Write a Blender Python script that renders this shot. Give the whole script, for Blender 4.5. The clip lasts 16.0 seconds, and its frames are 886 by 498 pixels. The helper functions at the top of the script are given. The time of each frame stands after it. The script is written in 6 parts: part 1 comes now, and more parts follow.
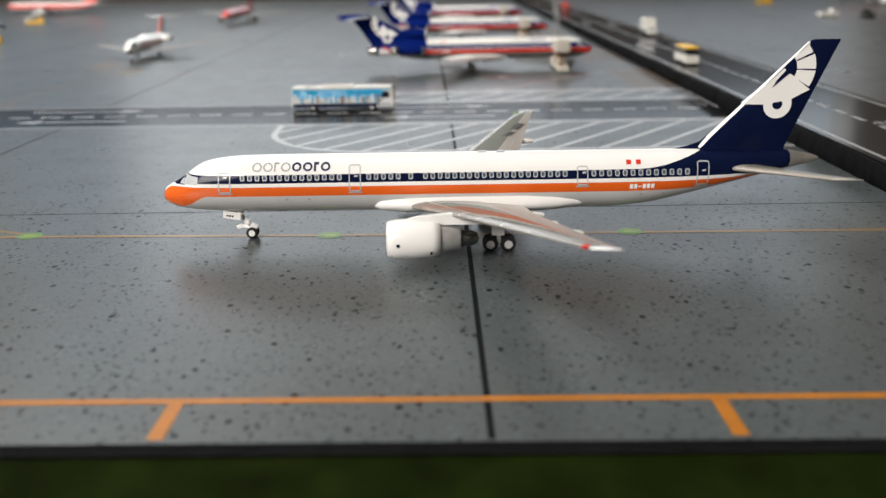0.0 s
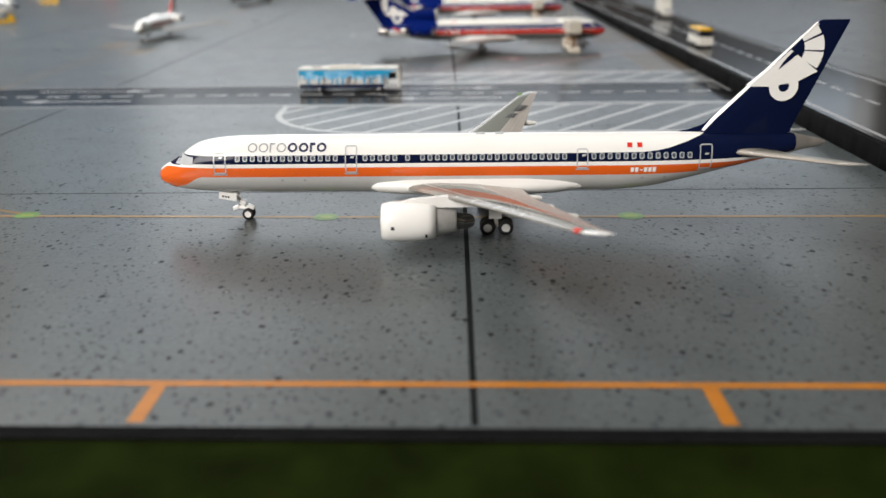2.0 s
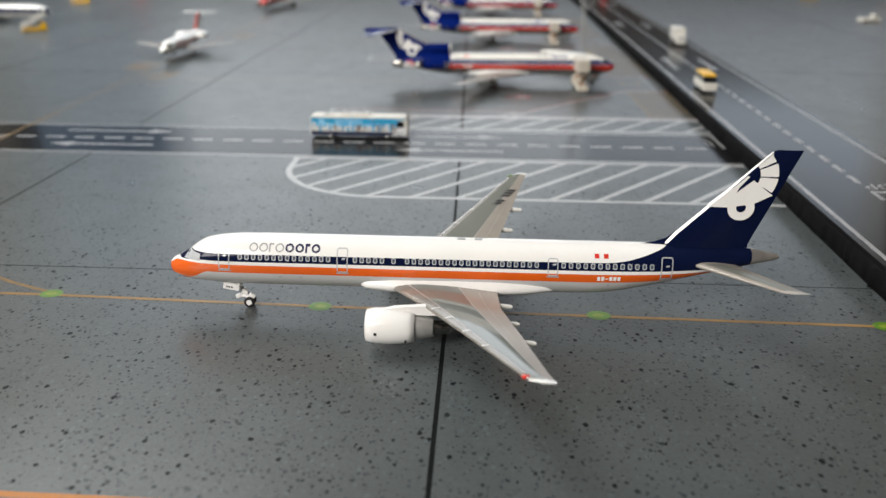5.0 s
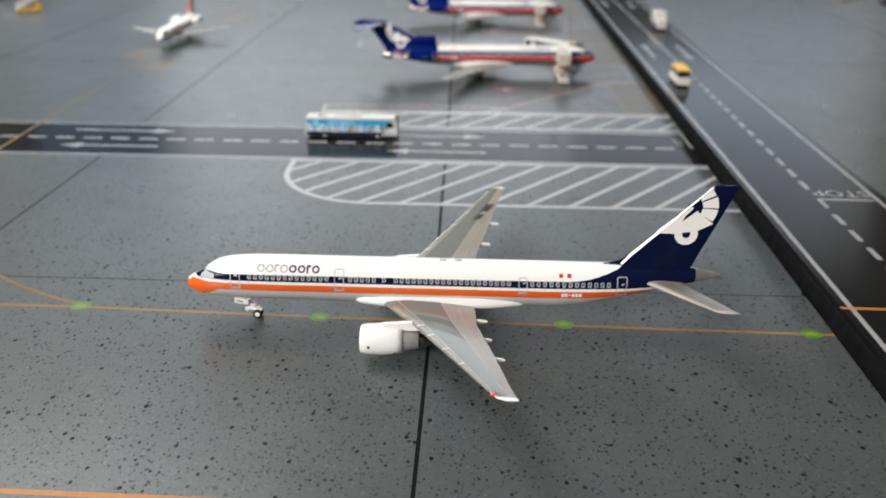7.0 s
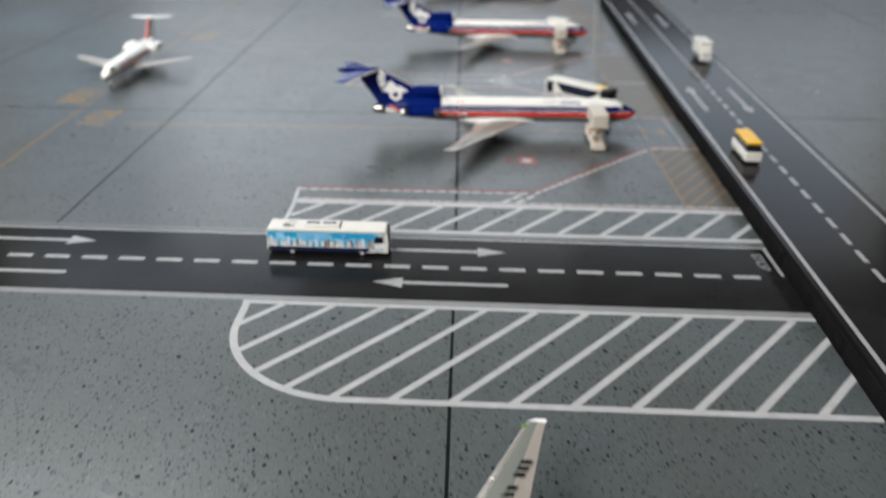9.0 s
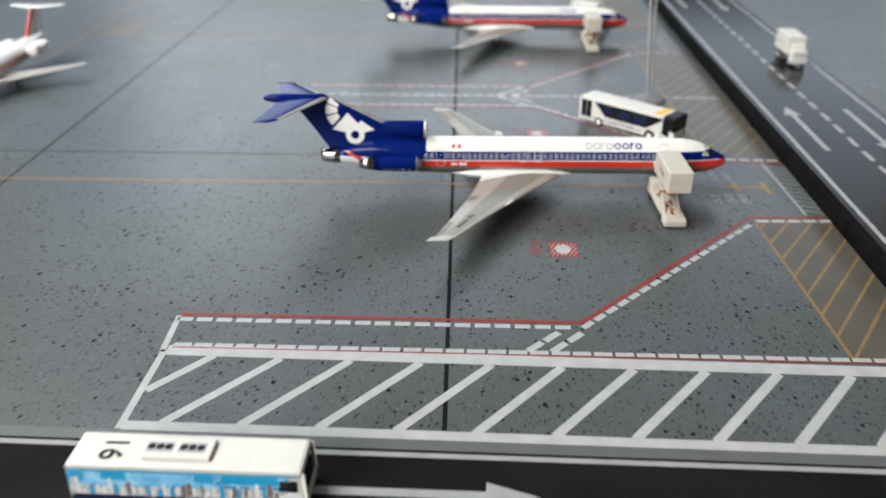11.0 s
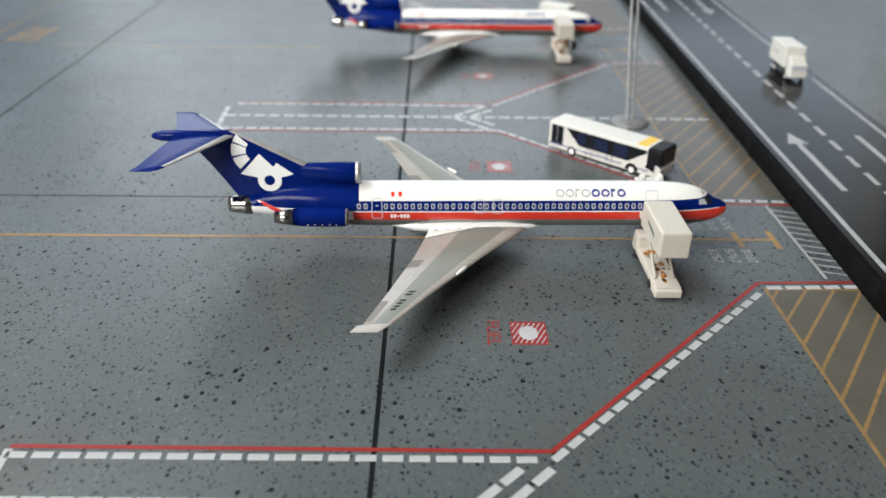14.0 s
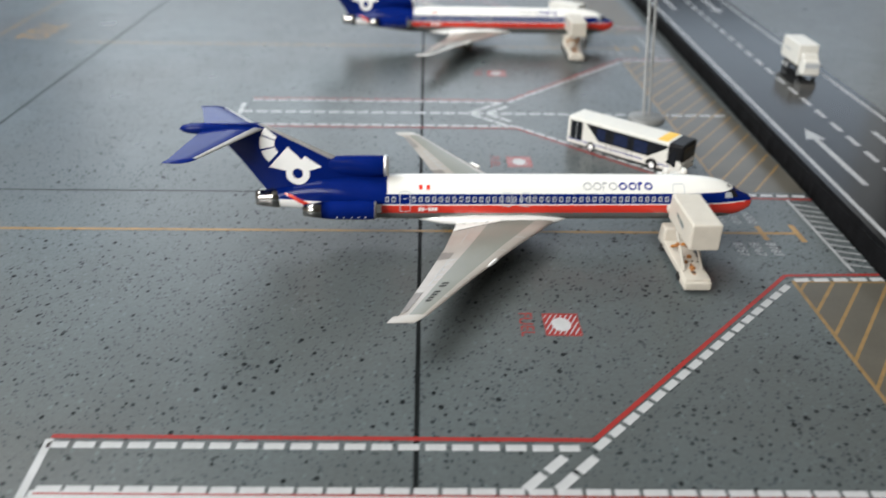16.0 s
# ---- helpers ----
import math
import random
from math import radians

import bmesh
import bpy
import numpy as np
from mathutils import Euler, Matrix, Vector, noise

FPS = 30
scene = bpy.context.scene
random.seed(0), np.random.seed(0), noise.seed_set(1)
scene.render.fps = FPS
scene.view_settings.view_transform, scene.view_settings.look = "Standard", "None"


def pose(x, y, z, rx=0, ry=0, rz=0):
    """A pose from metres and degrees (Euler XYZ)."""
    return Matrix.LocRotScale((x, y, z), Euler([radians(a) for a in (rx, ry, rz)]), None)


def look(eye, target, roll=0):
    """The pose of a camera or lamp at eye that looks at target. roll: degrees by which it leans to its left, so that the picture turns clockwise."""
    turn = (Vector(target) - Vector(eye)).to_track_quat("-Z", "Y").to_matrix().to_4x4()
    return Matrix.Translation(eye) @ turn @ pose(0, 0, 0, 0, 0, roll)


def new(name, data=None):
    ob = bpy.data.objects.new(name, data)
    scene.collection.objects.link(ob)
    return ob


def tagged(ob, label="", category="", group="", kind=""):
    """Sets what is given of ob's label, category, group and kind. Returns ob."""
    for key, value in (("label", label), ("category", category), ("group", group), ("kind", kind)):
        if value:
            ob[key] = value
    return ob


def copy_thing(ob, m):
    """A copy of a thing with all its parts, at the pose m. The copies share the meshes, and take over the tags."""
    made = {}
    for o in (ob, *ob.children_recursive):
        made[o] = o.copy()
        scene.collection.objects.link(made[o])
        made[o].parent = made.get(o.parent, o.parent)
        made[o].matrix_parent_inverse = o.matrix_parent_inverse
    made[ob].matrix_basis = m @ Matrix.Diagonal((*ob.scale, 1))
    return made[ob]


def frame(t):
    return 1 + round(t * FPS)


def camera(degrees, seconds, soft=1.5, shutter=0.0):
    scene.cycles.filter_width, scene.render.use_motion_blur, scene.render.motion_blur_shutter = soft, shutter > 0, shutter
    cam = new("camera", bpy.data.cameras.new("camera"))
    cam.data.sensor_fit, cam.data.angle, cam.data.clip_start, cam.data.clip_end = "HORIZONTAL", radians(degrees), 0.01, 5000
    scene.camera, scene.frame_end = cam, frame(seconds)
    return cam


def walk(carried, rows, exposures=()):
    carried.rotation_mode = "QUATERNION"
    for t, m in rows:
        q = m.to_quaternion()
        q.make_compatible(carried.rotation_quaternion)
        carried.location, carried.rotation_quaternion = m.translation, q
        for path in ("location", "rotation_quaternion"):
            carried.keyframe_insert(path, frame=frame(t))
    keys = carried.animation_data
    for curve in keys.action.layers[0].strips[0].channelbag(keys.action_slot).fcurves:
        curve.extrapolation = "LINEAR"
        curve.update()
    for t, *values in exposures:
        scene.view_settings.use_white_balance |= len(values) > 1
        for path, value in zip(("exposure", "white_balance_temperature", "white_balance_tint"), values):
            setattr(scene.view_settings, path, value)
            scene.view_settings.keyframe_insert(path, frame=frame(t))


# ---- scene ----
# Model airport diorama, 1:400. Lengths below are in model-metres (1 = 2.5 mm); U turns them into metres.
U = 0.0025
cam = camera(58.67, 16.0, soft=1.5, shutter=0.5)
cam.data.dof.use_dof = True
cam.data.dof.focus_distance = 0.15
cam.data.dof.aperture_fstop = 20.0
PATH = [
    (0, (0.23, -1.50, 18.81), (0.06, 55.05, -1.24), -0.90),
    (0.5, (0.27, -1.47, 18.73), (0.05, 55.02, -1.47), -0.88),
    (1, (1.76, -1.15, 18.76), (1.66, 55.32, -1.52), -0.91),
    (1.5, (1.72, -1.00, 18.62), (1.35, 55.29, -2.13), -0.90),
    (2, (1.54, -0.81, 18.55), (0.20, 55.28, -2.70), -0.79),
    (2.5, (1.50, -0.88, 18.47), (-0.08, 55.19, -2.82), -0.77),
    (3, (1.68, -0.44, 18.40), (-0.70, 55.19, -3.96), -0.78),
    (3.5, (1.76, -0.29, 18.43), (-1.29, 55.15, -4.31), -0.66),
    (4, (2.21, -1.25, 19.00), (-2.29, 54.20, -3.48), -0.88),
    (4.5, (5.11, -1.98, 24.29), (1.52, 53.77, 2.40), -0.16),
    (5, (4.71, -2.58, 28.54), (1.68, 53.01, 6.16), 0.32),
    (5.2, (4.07, -3.08, 29.42), (1.43, 52.25, 6.35), 0.35),
    (7.3, (6.64, -8.63, 39.08), (4.45, 45.67, 13.65), 0.39),
    (7.5, (7.48, -7.58, 40.70), (5.54, 46.67, 15.14), 0.39),
    (8, (5.38, 2.31, 42.45), (3.75, 56.18, 16.08), 0.85),
    (8.5, (4.17, 16.90, 42.15), (2.61, 70.37, 14.97), 0.99),
    (9, (3.01, 28.50, 43.24), (0.85, 82.00, 16.17), 0.68),
    (9.5, (0.61, 37.98, 44.77), (-0.67, 91.58, 17.82), 1.08),
    (10, (2.52, 52.20, 44.47), (-0.04, 105.73, 17.49), -0.02),
    (10.2, (2.57, 58.67, 42.67), (-0.62, 111.96, 15.29), -0.34),
    (12.3, (3.36, 91.69, 35.04), (3.00, 143.98, 5.61), 1.42),
    (12.5, (3.74, 92.69, 35.14), (3.30, 145.18, 6.07), 1.22),
    (13, (4.08, 94.56, 34.84), (3.96, 147.00, 5.68), 1.29),
    (13.5, (4.33, 95.40, 34.97), (4.27, 147.82, 5.79), 1.17),
    (14, (4.96, 96.11, 35.00), (4.67, 148.41, 5.59), 0.86),
    (14.5, (5.82, 95.30, 35.66), (5.47, 147.81, 6.63), 0.63),
    (15, (4.04, 95.95, 35.79), (4.14, 148.39, 6.63), 1.28),
    (15.5, (5.03, 96.59, 36.06), (5.10, 149.10, 7.03), 1.07),
    (16, (1.90, 95.60, 34.27), (2.15, 148.00, 5.04), 1.12),
]
walk(cam, [(t, look(Vector(eye) * U, Vector(target) * U, roll)) for t, eye, target, roll in PATH],
     [(0, 0.10, 6850, 12), (4, 0.10, 6750, 11), (5.2, 0.0, 6750, 11), (7.5, 0.13, 6650, 11), (8.3, -0.05, 6650, 11), (8.8, 0.05, 6550, 11), (9.6, 0.15, 6550, 11), (12.5, 0.30, 6450, 9), (16, 0.30, 6450, 9)])

# ---- light ----
world = bpy.data.worlds.new("sky")
scene.world = world
world.use_nodes = True
wn = world.node_tree
sky = wn.nodes.new("ShaderNodeTexSky")
sky.sky_type = 'NISHITA'
sky.sun_disc = False
sky.sun_elevation, sky.sun_rotation = radians(38), radians(250)
wn.links.new(sky.outputs[0], wn.nodes["Background"].inputs[0])
wn.nodes["Background"].inputs[1].default_value = 0.12
scene.view_settings.exposure = 0.0


def lamp(name, kind, power, m, size=(1, 1), colour=(1, 1, 1)):
    data = bpy.data.lights.new(name, kind)
    data.energy, data.color = power, colour
    if kind == 'AREA':
        data.shape, data.size, data.size_y = 'RECTANGLE', size[0], size[1]
    ob = new(name, data)
    ob.matrix_world = m
    return ob


# daylight in two unseen windows; the pane lamps and overhead panel are added fill
lamp("north_window_daylight", 'AREA', 2.3, look((0.1, 1.74, 0.51), (0.1, 0.5, 0.24)), (1.66, 0.48), (0.92, 0.97, 1.0))
# added fill before the north window, brightens reflections down the apron's middle
lamp("north_window_middle_pane", 'AREA', 1.1, look((-0.22, 1.73, 0.52), (-0.22, 0.5, 0.27)), (0.9, 0.48), (0.92, 0.97, 1.0))
# added fill high on the left, brightens the apron's left side
lamp("north_window_left_pane", 'AREA', 1.0, look((-0.76, 1.73, 0.89), (-0.5, 0.5, 0.3)), (0.68, 0.30), (0.88, 0.96, 1.0))
lamp("south_window_daylight", 'AREA', 48.0, look((-1.15, -1.27, 1.06), (-0.2, 0.3, 0.05)), (1.0, 0.84), (1.0, 0.98, 0.945))
# overhead fill lamp, added to lift the left of the apron; no fitting known
lamp("pendant_glow", 'AREA', 9.5, look((-0.55, 0.56, 0.715), (-0.55, 0.56, 0)), (0.60, 0.60), (0.94, 0.985, 1.0))


# ---- materials ----
def material(name, colour, rough=0.5, metal=0.0, coat=0.0, vary=0.06, grain=2.0, bump=0.0, spec=0.5, fine=14.0, dark=None):
    """A painted, printed or plastic surface with cloudy variation at two scales and a fine relief."""
    m = bpy.data.materials.new(name)
    m.use_nodes = True
    nt = m.node_tree
    b = nt.nodes["Principled BSDF"]
    b.inputs["Roughness"].default_value, b.inputs["Metallic"].default_value = rough, metal
    b.inputs["Coat Weight"].default_value, b.inputs["Specular IOR Level"].default_value = coat, spec
    b.inputs["Coat Roughness"].default_value = 0.08
    tc = nt.nodes.new("ShaderNodeTexCoord")
    mp = nt.nodes.new("ShaderNodeMapping")
    mp.inputs["Scale"].default_value = (1 / U, 1 / U, 1 / U)
    nt.links.new(tc.outputs["Object"], mp.inputs[0])
    n1, n2 = nt.nodes.new("ShaderNodeTexNoise"), nt.nodes.new("ShaderNodeTexNoise")
    n1.inputs["Scale"].default_value, n2.inputs["Scale"].default_value = 1 / grain, fine / grain
    n1.inputs["Detail"].default_value = 5
    mix = nt.nodes.new("ShaderNodeMix")
    mix.data_type = 'RGBA'
    lo = dark or [c * (1 - 2 * vary) for c in colour]
    mix.inputs[6].default_value, mix.inputs[7].default_value = (*lo, 1), (*[min(1, c * (1 + vary)) for c in colour], 1)
    add = nt.nodes.new("ShaderNodeMath")
    add.operation = 'MULTIPLY_ADD'
    add.inputs[1].default_value, add.inputs[2].default_value = 0.35, 0.32
    both = nt.nodes.new("ShaderNodeMath")
    both.operation = 'ADD'
    for n in (n1, n2):
        nt.links.new(mp.outputs[0], n.inputs["Vector"])
    nt.links.new(n1.outputs[0], both.inputs[0])
    nt.links.new(n2.outputs[0], add.inputs[0])
    nt.links.new(add.outputs[0], both.inputs[1])
    mr = nt.nodes.new("ShaderNodeMapRange")
    mr.inputs[1].default_value, mr.inputs[2].default_value = 0.65, 1.35
    nt.links.new(both.outputs[0], mr.inputs[0])
    nt.links.new(mr.outputs[0], mix.inputs[0])
    nt.links.new(mix.outputs[2], b.inputs["Base Color"])
    if bump:
        bp = nt.nodes.new("ShaderNodeBump")
        bp.inputs["Strength"].default_value, bp.inputs["Distance"].default_value = bump, 0.05 * U
        nt.links.new(n2.outputs[0], bp.inputs["Height"])
        nt.links.new(bp.outputs[0], b.inputs["Normal"])
    return m


def apron_material(name, base, blue, speck_size=1.0):
    """Glossy print of stained concrete: clouds of two greys, dark chips and fine freckles."""
    m = bpy.data.materials.new(name)
    m.use_nodes = True
    nt = m.node_tree
    L, N = nt.links.new, nt.nodes.new
    b = nt.nodes["Principled BSDF"]
    tc, mp = N("ShaderNodeTexCoord"), N("ShaderNodeMapping")
    mp.inputs["Scale"].default_value = (1 / U, 1 / U, 1 / U)
    L(tc.outputs["Object"], mp.inputs[0])

    def tex(kind, scale, detail=3.0, stretch=None):
        n = N(kind)
        n.inputs["Scale"].default_value = scale
        if kind == "ShaderNodeTexNoise":
            n.inputs["Detail"].default_value = detail
        src = mp
        if stretch:
            src = N("ShaderNodeMapping")
            src.inputs["Scale"].default_value, src.inputs["Rotation"].default_value = stretch[0], (0, 0, radians(stretch[1]))
            L(mp.outputs[0], src.inputs[0])
        L(src.outputs[0], n.inputs["Vector"])
        return n

    def ramp(out, lo, hi, a=0.0, c=1.0):
        n = N("ShaderNodeMapRange")
        n.inputs[1].default_value, n.inputs[2].default_value, n.inputs[3].default_value, n.inputs[4].default_value = lo, hi, a, c
        L(out, n.inputs[0])
        return n.outputs[0]

    def op(kind, x, y):
        n = N("ShaderNodeMath")
        n.operation = kind
        for i, v in enumerate((x, y)):
            if isinstance(v, (int, float)):
                n.inputs[i].default_value = v
            else:
                L(v, n.inputs[i])
        return n.outputs[0]

    def blend(fac, c1, c2):
        n = N("ShaderNodeMix")
        n.data_type = 'RGBA'
        L(fac, n.inputs[0])
        for i, c in ((6, c1), (7, c2)):
            if isinstance(c, tuple):
                n.inputs[i].default_value = (*c, 1)
            else:
                L(c, n.inputs[i])
        return n.outputs[2]

    big = ramp(tex("ShaderNodeTexNoise", 0.035, 3).outputs[0], 0.30, 0.70)
    col = blend(big, base, blue)
    mid = ramp(tex("ShaderNodeTexNoise", 0.35, 4).outputs[0], 0.25, 0.78)
    col = blend(mid, col, blend(big, tuple(c * 1.16 for c in base), tuple(c * 1.16 for c in blue)))
    fine = ramp(tex("ShaderNodeTexNoise", 2.6, 5).outputs[0], 0.40, 0.62)
    col = blend(op('MULTIPLY', fine, 0.35), col, tuple(c * 0.80 for c in base))
    # dark chips of uneven size, and smaller faint ones between them
    warp = N("ShaderNodeVectorMath")
    warp.operation = 'MULTIPLY_ADD'
    L(tex("ShaderNodeTexNoise", 5.5, 2).outputs["Color"], warp.inputs[0])
    warp.inputs[1].default_value = (0.20, 0.20, 0.0)
    L(mp.outputs[0], warp.inputs[2])

    def chips(scale, stretch, turn, small, spread, keep):
        m2, v = N("ShaderNodeMapping"), N("ShaderNodeTexVoronoi")
        m2.inputs["Scale"].default_value, m2.inputs["Rotation"].default_value = stretch, (0, 0, radians(turn))
        L(warp.outputs[0], m2.inputs[0])
        L(m2.outputs[0], v.inputs["Vector"])
        v.inputs["Scale"].default_value = scale
        sep = N("ShaderNodeSeparateColor")
        L(v.outputs["Color"], sep.inputs[0])
        size = op('ADD', op('MULTIPLY', op('POWER', sep.outputs[0], 2.0), spread), small)
        edge = op('SUBTRACT', size, v.outputs["Distance"])
        return op('MULTIPLY', ramp(edge, 0.0, 0.025), ramp(sep.outputs[1], keep, keep + 0.02))

    big_chips = chips(1.2, (1.0, 0.8, 1.0), 20, 0.10, 0.15, 0.34)
    mid_chips = chips(2.0, (1.0, 0.85, 1.0), -35, 0.15, 0.19, 0.08)
    small_chips = chips(3.0, (1.0, 1.0, 1.0), -25, 0.15, 0.22, 0.20)
    # chips lie thicker in some clouds of the print than in others
    crowd = ramp(tex("ShaderNodeTexNoise", 0.13, 3).outputs[0], 0.30, 0.58, 0.4, 1.0)
    big_chips, mid_chips = op('MULTIPLY', big_chips, ramp(crowd, 0.2, 0.55)), op('MULTIPLY', mid_chips, crowd)
    pale = chips(2.3, (1.0, 0.7, 1.0), 60, 0.12, 0.26, 0.45)
    col = blend(op('MULTIPLY', pale, 0.45), col, tuple(c * 1.55 for c in blue))
    col = blend(op('MULTIPLY', small_chips, 0.72), col, (0.020, 0.026, 0.032))
    col = blend(op('MULTIPLY', mid_chips, 0.84), col, (0.012, 0.015, 0.018))
    col = blend(op('MULTIPLY', big_chips, 0.88), col, (0.005, 0.006, 0.007))
    # long worn streaks along the rows of stands
    streak = ramp(tex("ShaderNodeTexNoise", 0.06, 4, stretch=((1.0, 0.25, 1.0), 0)).outputs[0], 0.50, 0.72)
    col = blend(op('MULTIPLY', streak, 0.35), col, tuple(c * 0.62 for c in base))
    L(col, b.inputs["Base Color"])
    rough = ramp(tex("ShaderNodeTexNoise", 0.2, 4).outputs[0], 0.2, 0.8, 0.26, 0.34)
    L(rough, b.inputs["Roughness"])
    # the flecks are dull pits in the glossy print
    L(ramp(op('MAXIMUM', big_chips, op('MAXIMUM', op('MULTIPLY', mid_chips, 0.85), op('MULTIPLY', small_chips, 0.5))), 0.0, 1.0, 0.40, 0.05), b.inputs["Specular IOR Level"])
    bp = N("ShaderNodeBump")
    bp.inputs["Strength"].default_value, bp.inputs["Distance"].default_value = 0.42, 0.05 * U
    L(tex("ShaderNodeTexNoise", 3.4, 4).outputs[0], bp.inputs["Height"])
    L(bp.outputs[0], b.inputs["Normal"])
    return m


APRON = apron_material("apron_print", (0.066, 0.071, 0.069), (0.080, 0.096, 0.100))
APRON_R = apron_material("apron_print_second", (0.062, 0.063, 0.058), (0.066, 0.072, 0.068))
ROAD = material("road_print", (0.013, 0.013, 0.0135), 0.15, spec=0.065, vary=0.25, grain=6, bump=0.05)
ROAD_EDGE = material("road_border_print", (0.11, 0.115, 0.115), 0.3, vary=0.1, grain=3)
VERGE = material("verge_print", (0.21, 0.21, 0.21), 0.3, vary=0.1, grain=3)
BLACK_FOAM = material("black_foam", (0.005, 0.005, 0.0055), 0.9, vary=0.4, grain=1.5, bump=0.8, spec=0.08)
JOINT = material("joint_print", (0.006, 0.007, 0.007), 0.6, vary=0.3, grain=1, spec=0.08)
WHITE_PRINT = material("white_print", (0.42, 0.42, 0.42), 0.3, spec=0.25, vary=0.10, grain=1.5)
GREY_PRINT = material("pale_grey_print", (0.32, 0.32, 0.32), 0.3, spec=0.25, vary=0.12, grain=1.5)
ORANGE_PRINT = material("orange_print", (0.46, 0.165, 0.018), 0.3, spec=0.25, vary=0.12, grain=1.0)
AMBER_PRINT = material("amber_print", (0.29, 0.168, 0.055), 0.3, spec=0.25, vary=0.15, grain=1.0)
DULL_AMBER = material("dull_amber_print", (0.24, 0.15, 0.062), 0.3, spec=0.25, vary=0.2, grain=1.0)
BROWN_PRINT = material("faded_brown_print", (0.088, 0.080, 0.065), 0.3, spec=0.25, vary=0.12, grain=4)
RED_PRINT = material("red_print", (0.27, 0.026, 0.022), 0.3, spec=0.25, vary=0.10, grain=1.0)
GREEN_PRINT = material("green_light_print", (0.10, 0.22, 0.015), 0.35, vary=0.15, grain=0.6)
LIME_PRINT = material("lime_light_print", (0.20, 0.27, 0.02), 0.35, vary=0.15, grain=0.6)
GRASS = material("green_felt", (0.0095, 0.0155, 0.0018), 0.95, vary=0.35, grain=3.0, bump=0.8, fine=20, spec=0.03)
WHITE_PAINT = material("white_gloss_paint", (0.90, 0.89, 0.87), 0.22, coat=0.4, vary=0.02, grain=4)
IVORY = material("ivory_gloss_paint", (0.80, 0.785, 0.74), 0.22, coat=0.4, vary=0.02, grain=4)
CREAM_PAINT = material("warm_white_gloss_paint", (0.78, 0.77, 0.73), 0.25, coat=0.4, vary=0.03, grain=4)
NAVY = material("navy_gloss_paint", (0.004, 0.008, 0.034), 0.10, coat=0.0, spec=0.16, vary=0.10, grain=3)
BLUE = material("royal_blue_gloss_paint", (0.002, 0.012, 0.125), 0.13, coat=0.0, spec=0.09, vary=0.12, grain=2)
ORANGE = material("orange_gloss_paint", (0.80, 0.125, 0.012), 0.2, coat=0.5, vary=0.05, grain=3)
RED = material("red_gloss_paint", (0.66, 0.038, 0.022), 0.2, coat=0.5, vary=0.06, grain=3)
BELLY_STEEL = material("bare_metal_belly", (0.32, 0.315, 0.30), 0.24, metal=0.6, vary=0.08, grain=3)
BELLY = material("pale_grey_paint", (0.60, 0.60, 0.59), 0.24, coat=0.3, vary=0.05, grain=3)
WING_BEIGE = material("wing_beige_paint", (0.34, 0.305, 0.27), 0.28, metal=0.0, coat=0.2, vary=0.07, grain=1.5)
WING_EDGE = material("slat_silver_beige", (0.30, 0.28, 0.25), 0.22, metal=0.35, vary=0.12, grain=0.8)
WING_TAUPE = material("aileron_taupe_paint", (0.17, 0.15, 0.135), 0.3, vary=0.06, grain=1)
TAIL_SILVER = material("tailplane_silver", (0.50, 0.47, 0.44), 0.30, metal=0.7, vary=0.15, grain=0.7)
WING_MATT = material("wing_panel_matt_grey", (0.185, 0.187, 0.160), 0.32, vary=0.06, grain=3)
LOADER_CREAM = material("aged_cream_plastic", (0.53, 0.485, 0.415), 0.42, vary=0.05, grain=0.8, bump=0.25)
ROSE_PALE = material("faded_rose_print", (0.50, 0.27, 0.24), 0.3, vary=0.08, grain=1)
RUST_DARK = material("dark_rust", (0.03, 0.012, 0.005), 0.6, vary=0.4, grain=0.3)
MURAL_WHITE = material("mural_white_print", (0.72, 0.74, 0.75), 0.28, vary=0.06, grain=0.5)
MURAL_BROWN = material("mural_brown_print", (0.20, 0.15, 0.13), 0.28, vary=0.1, grain=0.5)
MURAL_CYAN = material("mural_cyan_print", (0.01, 0.34, 0.62), 0.28, vary=0.08, grain=0.8)
WING_GREY = material("wing_panel_grey", (0.19, 0.20, 0.182), 0.06, coat=0.0, spec=0.35, vary=0.05, grain=3)
WING_SILVER = material("wing_silver_paint", (0.42, 0.405, 0.38), 0.3, metal=0.35, vary=0.08, grain=1.5)
SILVER = material("silver_metal", (0.66, 0.65, 0.63), 0.36, metal=0.7, vary=0.12, grain=0.8)
DARK_METAL = material("dark_burnt_metal", (0.10, 0.095, 0.09), 0.3, metal=0.8, vary=0.3, grain=0.6)
TYRE = material("black_rubber", (0.012, 0.012, 0.012), 0.6, vary=0.2, grain=0.5)
GLASS_DARK = material("smoked_window_print", (0.012, 0.013, 0.016), 0.12, coat=0.0, spec=0.3, vary=0.2, grain=1)
WIN_GREY = material("window_print_grey", (0.42, 0.44, 0.46), 0.3, vary=0.1, grain=0.3)
LINE_GREY = material("door_outline_print", (0.50, 0.52, 0.54), 0.3, vary=0.1, grain=0.5)
TITLE_GREY = material("title_print_grey", (0.36, 0.37, 0.38), 0.3, vary=0.1, grain=0.3)
TITLE_NAVY = material("title_print_navy", (0.014, 0.020, 0.07), 0.3, vary=0.1, grain=0.3)
TITLE_BLUE = material("title_print_blue", (0.02, 0.03, 0.22), 0.3, vary=0.1, grain=0.3)
BLACK_PRINT = material("black_print", (0.010, 0.010, 0.011), 0.4, vary=0.2, grain=0.4, spec=0.15)
PLASTIC_WHITE = material("white_plastic", (0.64, 0.62, 0.57), 0.38, vary=0.03, grain=1.2, bump=0.15)
